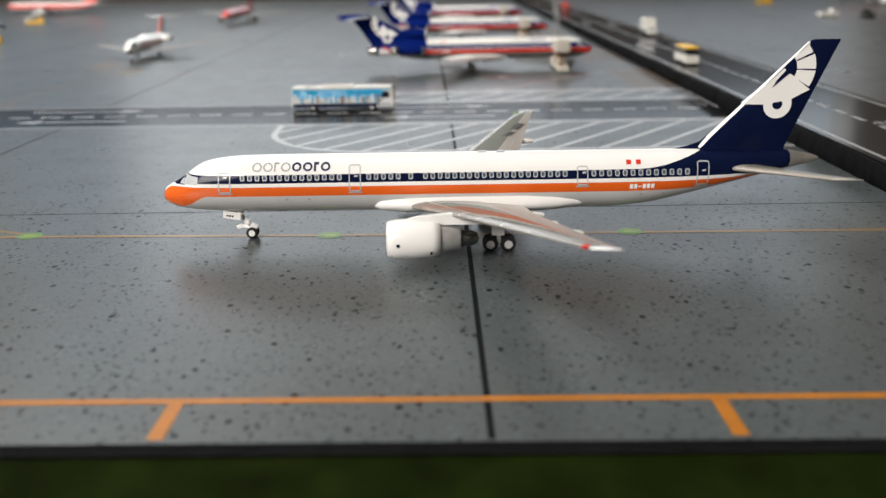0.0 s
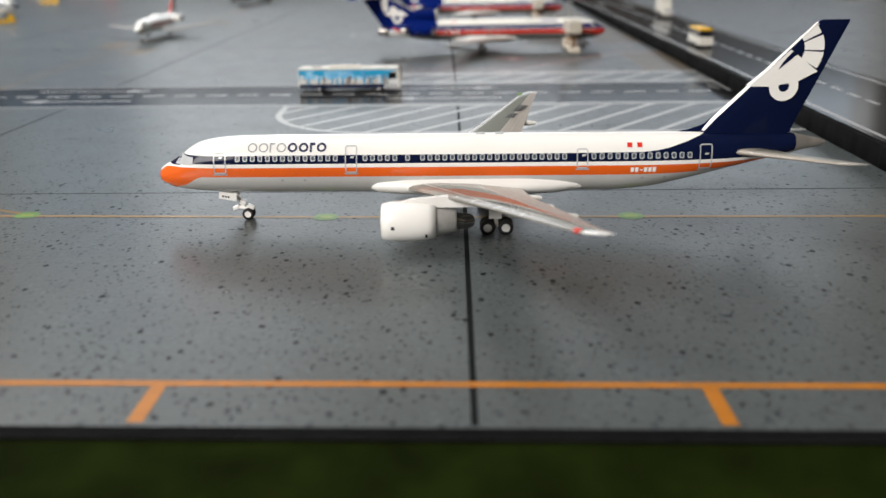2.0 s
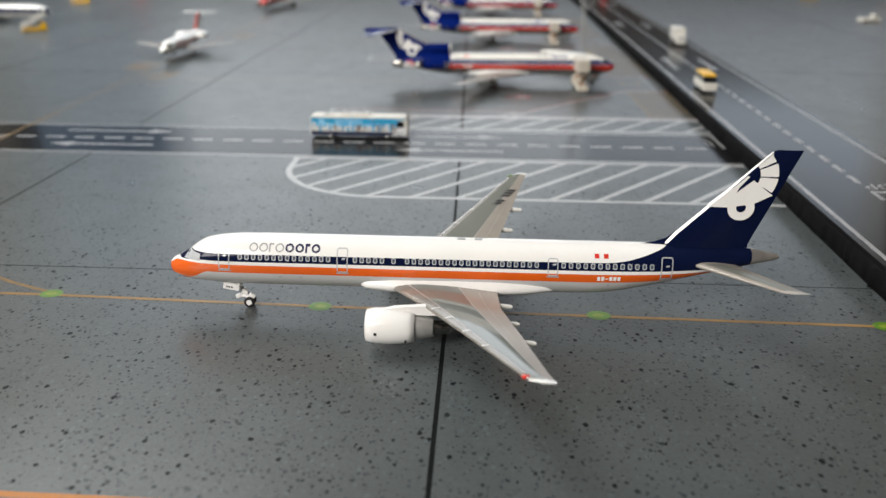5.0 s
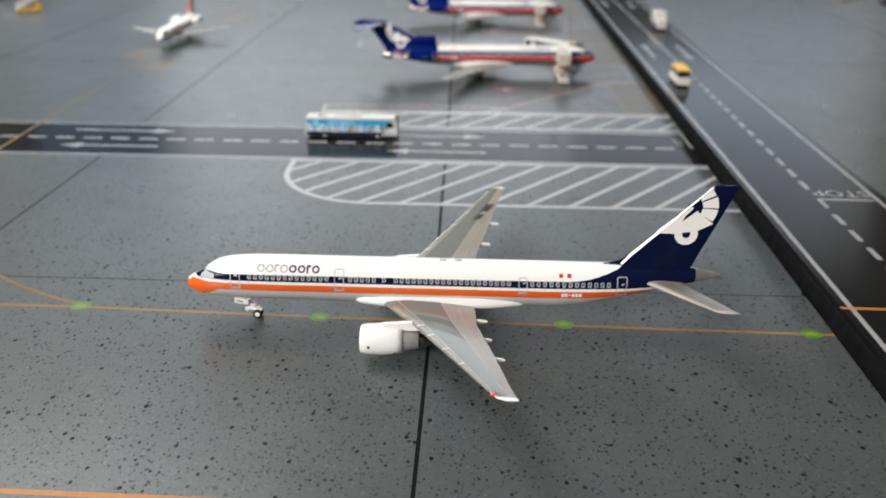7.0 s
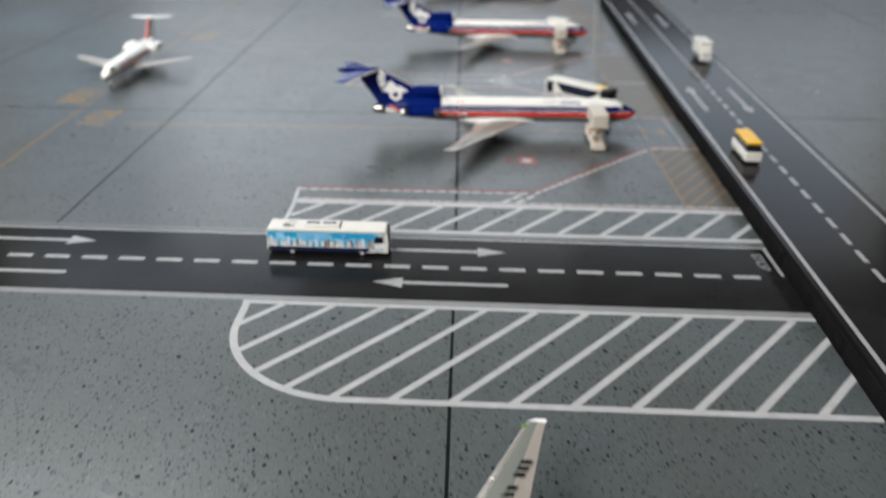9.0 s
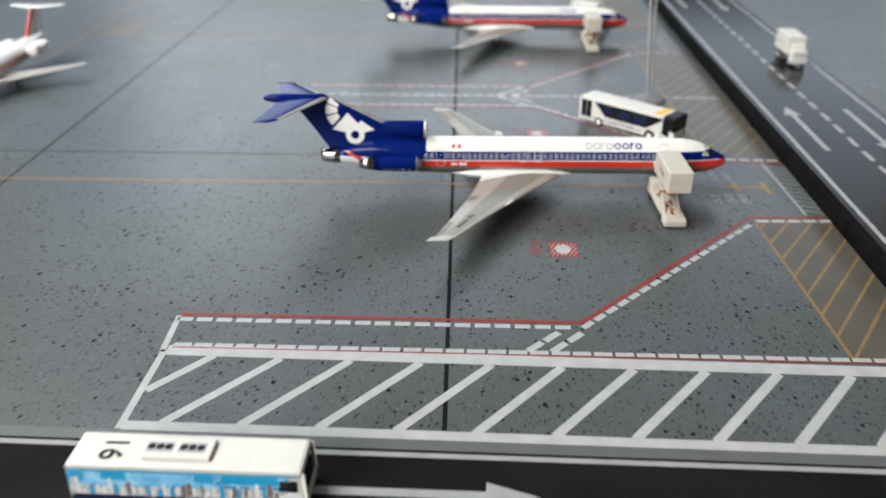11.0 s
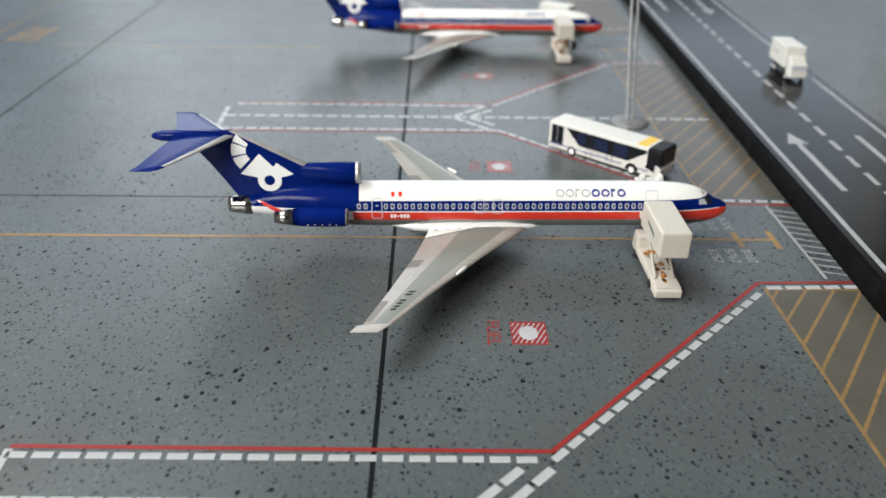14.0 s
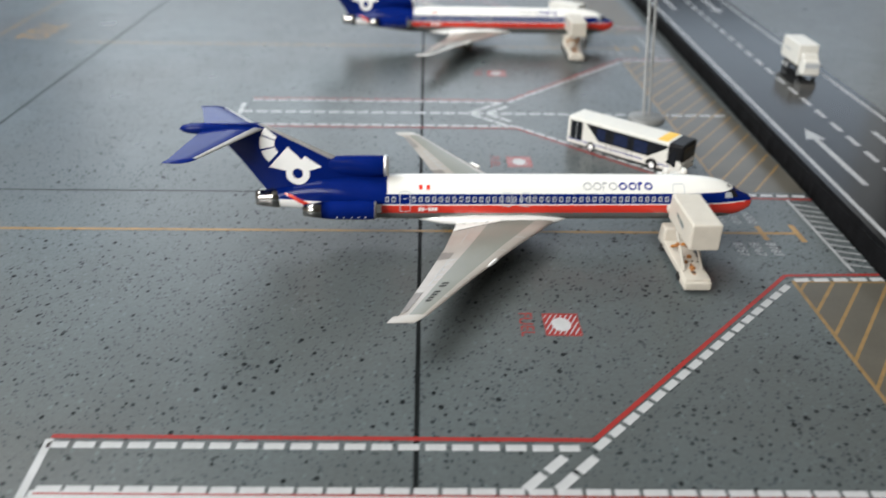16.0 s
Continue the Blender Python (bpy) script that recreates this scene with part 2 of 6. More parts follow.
TIP_BEIGE = material("wing_tip_beige", (0.41, 0.38, 0.345), 0.3, vary=0.04, grain=1)
CHROME = material("chromed_pipe", (0.42, 0.40, 0.38), 0.14, metal=1.0, vary=0.2, grain=0.7)
WIN_DARK = material("window_print_dark", (0.06, 0.075, 0.10), 0.3, vary=0.1, grain=0.3)
TEAL = material("dark_teal_print", (0.03, 0.075, 0.085), 0.35, vary=0.2, grain=0.4)
RUST = material("rusty_brown_paint", (0.34, 0.13, 0.025), 0.5, vary=0.35, grain=0.4)
YELLOW = material("yellow_plastic", (0.80, 0.45, 0.012), 0.35, vary=0.06, grain=1)
ARTBLUE = material("sky_blue_mural_print", (0.42, 0.76, 0.90), 0.25, vary=0.1, grain=1.8, fine=4, dark=(0.0, 0.27, 0.62))
ARTCITY = material("city_mural_print", (0.95, 0.93, 0.90), 0.25, vary=0.1, grain=0.5, fine=4, dark=(0.10, 0.11, 0.12))
SKIRT = material("navy_skirt_print", (0.012, 0.018, 0.05), 0.25, vary=0.2, grain=0.6)
STEEL = material("mast_steel", (0.20, 0.20, 0.195), 0.45, metal=0.2, vary=0.15, grain=1)
PINK = material("rose_red_paint", (0.60, 0.10, 0.09), 0.25, coat=0.4, vary=0.06, grain=3)
WALL = material("plaster", (0.30, 0.28, 0.25), 0.8, vary=0.05, grain=120, bump=0.1)
CEIL = material("ceiling_paint", (0.42, 0.41, 0.39), 0.85, vary=0.04, grain=120)
# dark brown for an unseen wall, so the far apron reflects less light
DARK_WALL = material("dark_unseen_wall", (0.075, 0.055, 0.04), 0.6, vary=0.2, grain=80, bump=0.1)
WOOD = material("wooden_floor", (0.20, 0.12, 0.065), 0.4, vary=0.25, grain=60, bump=0.1)
DIFFUSER = material("diffuser", (0.8, 0.8, 0.8), 0.4)


# ---- building helpers ----
def empty(name, x, y, z=0.0, turn=0.0):
    ob = new(name)
    ob.empty_display_size = 0.002
    ob.matrix_world = pose(x * U, y * U, z * U, 0, 0, turn)
    return ob


def mesh(name, verts, faces, mats, idx=None, smooth=False):
    me = bpy.data.meshes.new(name)
    me.from_pydata([tuple(c * U for c in v) for v in verts], [], faces)
    for m in (mats if isinstance(mats, (list, tuple)) else [mats]):
        me.materials.append(m)
    if idx is not None:
        me.polygons.foreach_set("material_index", idx)
    me.polygons.foreach_set("use_smooth", [smooth] * len(faces))
    me.update()
    return me


def put(name, me, parent=None, at=None, label="", kind=""):
    ob = new(name, me)
    if parent:
        ob.parent = parent
    if at is not None:
        ob.matrix_basis = at
    return tagged(ob, label, kind=kind)


def part(name, verts, faces, mats, parent, label="", idx=None, smooth=False, at=None):
    return put(name, mesh(name, verts, faces, mats, idx, smooth), parent, at, label)


def spot(x, y, z=0.0, rx=0, ry=0, rz=0):
    return pose(x * U, y * U, z * U, rx, ry, rz)


def from_bm(bm, name, mats, smooth=False):
    bm.transform(Matrix.Scale(U, 4))
    me = bpy.data.meshes.new(name)
    bm.to_mesh(me)
    bm.free()
    for m in (mats if isinstance(mats, (list, tuple)) else [mats]):
        me.materials.append(m)
    if smooth:
        me.polygons.foreach_set("use_smooth", [True] * len(me.polygons))
    return me


def rbox(sx, sy, sz, bevel=0.1, taper=None, segs=2):
    """A box on z = 0 with rounded edges; taper = (x factor, y factor) of the top."""
    bm = bmesh.new()
    bmesh.ops.create_cube(bm, size=1.0)
    for v in bm.verts:
        top = v.co.z > 0
        fx, fy = taper if (taper and top) else (1, 1)
        v.co = Vector((v.co.x * sx * fx, v.co.y * sy * fy, (v.co.z + 0.5) * sz))
    if bevel:
        bmesh.ops.bevel(bm, geom=bm.edges[:], offset=bevel, segments=segs, affect='EDGES', profile=0.5)
    return bm


def box_part(name, size, at, mat, parent, bevel=0.1, label="", taper=None, turn=(0, 0, 0)):
    me = from_bm(rbox(*size, bevel, taper), name, mat)
    return put(name, me, parent, spot(*at, *turn), label)


def lathe(profile, segs=32, axis='x', closed=True):
    """verts and faces of a turned shape; profile rows are (along, radius). Faces run segment by segment of the profile."""
    verts, faces, idx = [], [], []
    for a, r in profile:
        for k in range(segs):
            t = 2 * math.pi * k / segs
            c, s = r * math.cos(t), r * math.sin(t)
            verts.append({'x': (a, c, s), 'y': (c, a, s), 'z': (c, s, a)}[axis])
    for i in range(len(profile) - 1):
        for k in range(segs):
            n = (k + 1) % segs
            f = (i * segs + k, i * segs + n, (i + 1) * segs + n, (i + 1) * segs + k)
            faces.append(f if axis != 'x' else f[::-1])
            idx.append(i)
    if closed:
        for row in (0, len(profile) - 1):
            faces.append(tuple(row * segs + k for k in range(segs)))
            idx.append(max(0, min(row, len(profile) - 2)))
    return verts, faces, idx


def turned(name, profile, mats, pick, parent, at=None, axis='x', segs=32, label="", smooth=True):
    v, f, i = lathe(profile, segs, axis)
    return part(name, v, f, mats, parent, label, [pick[min(k, len(pick) - 1)] for k in i], smooth, at)


def smooth_curve(xs, ys, x):
    """Monotone cubic through the stations."""
    xs, ys, x = np.asarray(xs, float), np.asarray(ys, float), np.asarray(x, float)
    h, d = np.diff(xs), np.diff(ys) / np.diff(xs)
    m = np.zeros(len(xs))
    m[0], m[-1] = d[0], d[-1]
    for k in range(1, len(xs) - 1):
        if d[k - 1] * d[k] > 0:
            w1, w2 = 2 * h[k] + h[k - 1], h[k] + 2 * h[k - 1]
            m[k] = (w1 + w2) / (w1 / d[k - 1] + w2 / d[k])
    i = np.clip(np.searchsorted(xs, x) - 1, 0, len(h) - 1)
    t = (x - xs[i]) / h[i]
    return ((1 + 2 * t) * (1 - t) ** 2 * ys[i] + t * (1 - t) ** 2 * h[i] * m[i] + t * t * (3 - 2 * t) * ys[i + 1] + t * t * (t - 1) * h[i] * m[i + 1])


# ---- the room round the table (metres) ----
def slab(name, lo, hi, mat, label, holes=None):
    """A plain slab from corner to corner, in metres."""
    bm = bmesh.new()
    bmesh.ops.create_cube(bm, size=1.0)
    for v in bm.verts:
        v.co = Vector([lo[k] + (v.co[k] + 0.5) * (hi[k] - lo[k]) for k in range(3)])
    me = bpy.data.meshes.new(name)
    bm.to_mesh(me)
    bm.free()
    me.materials.append(mat)
    return tagged(new(name, me), label, kind="structure")


slab("floor", (-1.7, -1.4, -0.80), (2.0, 1.9, -0.75), WOOD, "brown wooden room floor under the table")
slab("ceiling", (-1.7, -1.4, 1.70), (2.0, 1.9, 1.76), CEIL, "plain pale painted ceiling")
slab("wall_west", (-1.8, -1.4, -0.75), (-1.7, 1.9, 1.70), WALL, "plain pale plaster wall")
slab("wall_east", (2.0, -1.4, -0.75), (2.1, 1.9, 1.70), WALL, "plain pale plaster wall")
# unseen; its dark colour is there to darken reflections on the far apron
slab("wall_north_below_window", (-1.7, 1.8, -0.75), (2.0, 1.9, 0.26), DARK_WALL, "unseen wall below the window, dark brown to darken far reflections")
slab("wall_north_above_window", (-0.38, 1.8, 0.78), (2.0, 1.9, 1.70), WALL, "plaster wall above the window")
# unseen wall, cut higher here to leave an opening for the left fill lamp
slab("wall_north_above_left_pane", (-1.7, 1.8, 1.06), (-0.38, 1.9, 1.70), WALL, "plaster wall above the window")
slab("wall_north_left", (-1.7, 1.8, 0.26), (-1.12, 1.9, 1.06), WALL, "plaster wall beside the window")
slab("wall_north_right", (0.94, 1.8, 0.26), (2.0, 1.9, 0.78), WALL, "plaster wall beside the window")
slab("wall_south_below_window", (-1.7, -1.4, -0.75), (2.0, -1.3, 0.62), WALL, "plaster wall below the window")
slab("wall_south_above_window", (-1.7, -1.4, 1.50), (2.0, -1.3, 1.70), WALL, "plaster wall above the window")
slab("wall_south_left", (-1.7, -1.4, 0.62), (-1.67, -1.3, 1.50), WALL, "plaster wall beside the window")
slab("wall_south_right", (-0.63, -1.4, 0.62), (2.0, -1.3, 1.50), WALL, "plaster wall beside the window")
slab("tabletop", (-1.3, -0.45, -0.04), (1.3, 1.55, -0.0062), WOOD, "wooden table top under the mats")
for lx, ly in ((-1.24, -0.39), (1.18, -0.39), (-1.24, 1.43), (1.18, 1.43)):
    slab("table_leg", (lx, ly, -0.75), (lx + 0.06, ly + 0.06, -0.04), WOOD, "square wooden table leg")
# unseen panel and cord, added only to go with the overhead fill lamp
slab("pendant_light", (-0.87, 0.24, 0.72), (-0.23, 0.88, 0.745), DIFFUSER, "unseen flat white panel added over the table for the overhead fill")
slab("pendant_cord", (-0.554, 0.556, 0.745), (-0.546, 0.564, 1.70), WALL, "thin cord of the added overhead panel")

# ---- the mats (model-metres) ----
E0, E1, YF = -480.0, 40.6, 27.3


def block(name, x0, x1, y0, y1, z0, z1, top, side, label, parent=None):
    v = [(x0, y0, z0), (x1, y0, z0), (x1, y1, z0), (x0, y1, z0), (x0, y0, z1), (x1, y0, z1), (x1, y1, z1), (x0, y1, z1)]
    f = [(4, 5, 6, 7), (0, 1, 5, 4), (1, 2, 6, 5), (2, 3, 7, 6), (3, 0, 4, 7), (3, 2, 1, 0)]
    return v, f, [top, side], [0, 1, 1, 1, 1, 1]


def mat_sheet(name, x0, x1, y0, y1, z0, z1, top, side, label, at=None):
    v, f, m, i = block(name, x0, x1, y0, y1, z0, z1, top, side, label)
    ob = put(name, mesh(name, v, f, m, i), None, at)
    return tagged(ob, label, "mat", kind="structure")


felt = mat_sheet("grass_felt", -480, 480, -170, YF - 0.3, -2.4, -0.15, GRASS, GRASS, "dark green felt sheet along the apron's front edge")
apron = mat_sheet("apron_mat", E0, 38.6, YF - 0.8, 600, -2.4, 0.0, APRON, BLACK_FOAM, "printed grey concrete apron mat with dark flecks")
for v in apron.data.vertices:
    if v.co.y < 100 * U:
        v.co.y -= 0.0105 * v.co.x + 0.15 * U
    if v.co.x > 0:
        v.co.x = (38.0 + 0.0125 * (v.co.y / U - 40) + 1.2) * U
RX, RTURN = 47.0, -0.7
right = mat_sheet("service_road_mat", -8.55, 420, -220, 540, -2.35, 2.1, APRON_R, BLACK_FOAM, "raised printed mat with black foam edge and road", spot(RX, 55, 0, 0, 0, RTURN))


SKEW = [0.0]  # the rear of the apron is printed a little askew


def lay(x, y):
    if not SKEW[0]:
        return x, y
    turn = float(np.interp(y, (150, 162), (0.012, SKEW[0])))
    return x - SKEW[0] * (y - 140), y + turn * (x - 5) + float(np.interp(y, (148, 161, 199, 300), (0.0, -0.38, -0.55, -0.8)))


def ink(z):
    """Prints are a hair thick: heights given over a mat's face are pressed flatter."""
    return z * 0.4 if z < 1 else 2.1 + (z - 2.1) * 0.4


def flat(name, points, mat, parent, z=0.05, label=""):
    return part(name, [(*lay(x, y), ink(z)) for x, y in points], [tuple(range(len(points)))], mat, parent, label)


def rect(name, x0, x1, y0, y1, mat, parent, z=0.05, label=""):
    return flat(name, [(x0, y0), (x1, y0), (x1, y1), (x0, y1)], mat, parent, z, label)


def bar(name, a, b, w, mat, parent, z=0.05, label=""):
    """A straight painted line from a to b, w wide."""
    a, b = Vector(a), Vector(b)
    d = (b - a).normalized()
    n = Vector((-d.y, d.x)) * w / 2
    return flat(name, [a - n, b - n, b + n, a + n], mat, parent, z, label)


def dashes(name, a, b, w, length, gap, mat, parent, z=0.05):
    a, b = Vector(a), Vector(b)
    d = (b - a).normalized()
    me = mesh(name, [(0, -w / 2, ink(z)), (length, -w / 2, ink(z)), (length, w / 2, ink(z)), (0, w / 2, ink(z))], [(0, 1, 2, 3)], mat)
    for k in range(int(((b - a).length + gap) // (length + gap))):
        p = a + d * k * (length + gap)
        put(name, me, parent, spot(*lay(p.x, p.y), 0, 0, 0, math.degrees(math.atan2(d.y, d.x) + SKEW[0])))


def path_band(name, pts, w, mat, parent, z=0.05):
    """A painted line along a bent path."""
    pts = [Vector(p) for p in pts]
    v, f = [], []
    for k, p in enumerate(pts):
        d = (pts[min(k + 1, len(pts) - 1)] - pts[max(k - 1, 0)]).normalized()
        n = Vector((-d.y, d.x)) * w / 2
        v += [(*(p - n), ink(z)), (*(p + n), ink(z))]
        if k:
            f.append((2 * k - 2, 2 * k, 2 * k + 1, 2 * k - 1))
    return part(name, v, f, mat, parent)


def words(name, text, size, mat, parent, at, label=""):
    cu = bpy.data.curves.new(name, 'FONT')
    cu.body, cu.size, cu.align_x, cu.align_y = text, size * U, 'CENTER', 'CENTER'
    tmp = new("lettering", cu)
    me = bpy.data.meshes.new_from_object(tmp)
    bpy.data.objects.remove(tmp)
    me.materials.clear()
    me.materials.append(mat)
    return put(name, me, parent, at, label)


def ellipse(x, y, rx, ry, n=28):
    return [(x + rx * math.cos(2 * math.pi * k / n), y + ry * math.sin(2 * math.pi * k / n)) for k in range(n)]


# front edge of the apron
FRONT = -0.0105  # it runs a little askew
bar("border_line", (E0, YF - 0.55 + FRONT * E0), (E1, YF - 0.55 + FRONT * E1), 0.8, BLACK_FOAM, apron, 0.04)
bar("edge_line", (E0, 30.67 + FRONT * E0), (E1, 30.67 + FRONT * E1), 0.48, ORANGE_PRINT, apron)
for k in range(-6, 2):
    x = 12.5 + 25.05 * k
    bar("edge_tick", (x + 0.2, 30.5 + FRONT * x), (x + 0.2, YF + 0.15 + FRONT * x), 0.72, ORANGE_PRINT, apron, 0.06)
# joints between the printed slabs
for x in (-151.5, -100.3, -49.3):
    bar("slab_joint", (x + 0.2, 30), (x - 0.2, 101), 0.26, JOINT, apron, 0.025)
path_band("slab_joint", [(2.1, YF), (1.85, 61.6), (1.27, 101)], 0.32, JOINT, apron, 0.025)
rect("slab_joint", E0, E1, 61.54, 61.68, JOINT, apron, 0.02)
# taxi line with inset green lights
path_band("taxi_line", [(E0, 55.9), (-60, 55.7), (-31.8, 55.7), (-8.5, 55.0), (14.1, 54.7), (E1, 54.3)], 0.42, AMBER_PRINT, apron)
curve = [((1 - t) ** 2 * -31.0 + 2 * t * (1 - t) * -60.0 + t * t * -66.4, (1 - t) ** 2 * 55.9 + 2 * t * (1 - t) * 65.5 + t * t * 104.0) for t in np.linspace(0, 1, 22)]
path_band("taxi_line", curve + [(-69, 150), (-70.4, 190), (-73, 240), (-76, 330), (-80, 520)], 0.42, DULL_AMBER, apron, 0.055)
for x, y in ((-77.6, 55.8), (-54.6, 55.8), (-31.6, 55.9), (-8.5, 55.0), (14.15, 54.85), (36.4, 54.4)):
    ob = flat("taxiway_light", ellipse(x, y, 0.95, 0.78), GREEN_PRINT, apron, 0.065, "bright green printed taxiway light")
    flat("lens", [(a - 0.0, b) for a, b in ellipse(x, y, 0.5, 0.33)], LIME_PRINT, ob, 0.08)

# road across the apron
road = rect("road_strip", E0, E1, 101.4, 117.2, ROAD, apron, 0.03, "black printed road across the apron")
rect("road_edge", E0, E1, 100.55, 101.55, VERGE, apron, 0.045)
rect("road_edge", E0, E1, 116.5, 116.95, GREY_PRINT, apron, 0.045)
rect("road_verge", E0, E1, 117.2, 118.2, ROAD_EDGE, apron, 0.035)
dashes("lane_dash", (-20.5 - 4.47 * 60, 109.1), (39.1, 109.1), 0.78, 3.0, 1.47, GREY_PRINT, apron)


def arrow(x, y, way, length, parent, z=0.05, along='x', w=0.68, head=3.4, hw=1.15):
    pts = [(-length, -w / 2), (-head, -w / 2), (-head, -hw), (0, 0), (-head, hw), (-head, w / 2), (-length, w / 2)]
    me = mesh("lane_arrow", [(a, b, ink(z)) for a, b in pts], [tuple(range(7))], GREY_PRINT)
    put("lane_arrow", me, parent, spot(x, y, 0, 0, 0, way))


for k in range(-6, 1):
    arrow(7.2 + 50.2 * k, 113.4, 0, 16.5, apron)
    arrow(-8.0 + 50.2 * k, 105.35, 180, 15.2, apron)
words("road_lettering", "STOP", 1.75, GREY_PRINT, apron, spot(37.3, 113.0, 0.022, 0, 0, -90), "worn pale lettering on the road")
bar("stop_bar", (38.83, 109.5), (38.83, 116.55), 0.4, GREY_PRINT, apron, 0.056)

# hatched island in front of the road
YH0, YH1 = 84.1, 99.9
rect("island_line", -21.2, E1, YH1 - 0.1, 100.5, WHITE_PRINT, apron, 0.05)
bend = [(-21.2 + 0.5, 100.3)] + [(-7.9 - 12.75 * math.cos(a), 96.2 - 12.2 * math.sin(a)) for a in np.linspace(0, math.pi / 2, 22)] + [(E1, 84.0)]
path_band("island_line", bend, 0.78, WHITE_PRINT, apron, 0.055)


def inside_left(y):
    """The island's curved left end at y."""
    if y > 96.2:
        return -20.75
    return -8.0 - 12.75 * math.sqrt(max(0, 1 - ((96.2 - y) / 12.2) ** 2))


for k in range(-4, 9):
    # each stripe runs up to the right; its foot is cut by the curved end
    top = (4.62 + 5.345 * k, 99.9)
    foot = (top[0] - 13.75, 84.1)
    a, b = Vector(foot), Vector(top)
    t = 0.0
    while t < 1 and (a + (b - a) * t).x < inside_left((a + (b - a) * t).y):
        t += 0.01
    if foot[0] < E1 - 1 and t < 0.98:
        a = a + (b - a) * t
        if b.x > E1 - 0.3:
            b = a + (b - a) * ((E1 - 0.3 - a.x) / (b.x - a.x))
        bar("island_stripe", a, b, 0.72, WHITE_PRINT, apron, 0.03)
# hatched strip behind the road
rect("island_line", -21.2, E1, 118.2, 119.1, WHITE_PRINT, apron, 0.05)
rect("island_line", -21.2, E1, 126.7, 128.0, WHITE_PRINT, apron, 0.05)
bar("island_line", (-21.35, 118.3), (-21.4, 127.4), 0.55, WHITE_PRINT, apron, 0.055)
bar("island_stripe", (-21.0, 122.4), (-17.3, 126.8), 0.72, WHITE_PRINT, apron, 0.03)
for k in range(0, 11):
    x = -18.6 + 5.42 * k
    hi = min(x + 6.55, E1 - 0.2)
    bar("island_stripe", (x, 119.0), (hi, 119.0 + 7.7 * (hi - x) / 6.55), 0.72, WHITE_PRINT, apron, 0.03)


SKEW[0] = 0.022
for y in (169.3, 278.5):
    rect("slab_joint", E0, E1, y - 0.1, y + 0.1, JOINT, apron, 0.02)
for x in (-153, -101.8, -50.75, 0.5):
    bar("slab_joint", (x, 117), (x, 590), 0.34 if x > 0 else 0.26, JOINT, apron, 0.025)


# stand markings
def stand_border(y0, d0, d1, way, red=True):
    """Red and white boundary of a stand: a long run, a diagonal and a short run at the head. way +1 is the near border, -1 the far one."""
    p = [(-22.05 if way > 0 else -22.3, y0), (11.6 if y0 < 140 else 12.1, y0), (31.7, y0 + d0 * way), (E1, y0 + (d0 + d1) * way)]
    for a, b in zip(p, p[1:]):
        bar("red_line", a, b, 0.34, RED_PRINT, apron, 0.06)
    off = -0.75 * way
    q = [(x, y + off) for x, y in p]
    q[2] = (q[2][0] + 0.5, q[2][1])
    for a, b in zip(q, q[1:]):
        dashes("white_dash", a, b, 0.55, 1.28, 0.37, WHITE_PRINT, apron, 0.055)


stand_border(132.75, 20.4, 0.3, 1)
bar("island_line", (-21.8, 127.4), (-22.05, 132.5), 0.5, WHITE_PRINT, apron, 0.055)
rect("red_line", -21.2, E1, 128.0, 128.14, RED_PRINT, apron, 0.056)
dashes("white_dash", (-21.2, 128.42), (E1, 128.42), 0.5, 1.42, 0.24, WHITE_PRINT, apron, 0.054)
dashes("white_dash", (6.85, 128.6), (10.9, 132.6), 0.62, 1.7, 0.35, WHITE_PRINT, apron, 0.06)
dashes("white_dash", (8.75, 128.6), (12.3, 132.1), 0.62, 1.7, 0.35, WHITE_PRINT, apron, 0.06)
stand_border(188.2, 19.6, 0.3, -1)
stand_border(198.9, 21.0, 0.3, 1)
dashes("white_dash", (-22.6, 193.6), (E1, 193.6), 0.62, 1.4, 0.45, WHITE_PRINT, apron)
dashes("white_dash", (-22.6, 188.6), (-23.0, 198.6), 0.6, 1.85, 0.3, WHITE_PRINT, apron)
for s in (-1, 1):
    dashes("white_dash", (6.8, 193.6 + 0.3 * s), (11.6, 193.6 + 4.9 * s), 0.6, 1.7, 0.35, WHITE_PRINT, apron, 0.06)
    dashes("white_dash", (9.0, 193.6 + 0.3 * s), (13.2, 193.6 + 4.2 * s), 0.6, 1.7, 0.35, WHITE_PRINT, apron, 0.06)
stand_border(262.5, 22.0, 0.3, -1)
stand_border(271.5, 22.0, 0.3, 1)
dashes("white_dash", (-22.6, 267.0), (E1, 267.0), 0.75, 1.85, 0.6, WHITE_PRINT, apron)


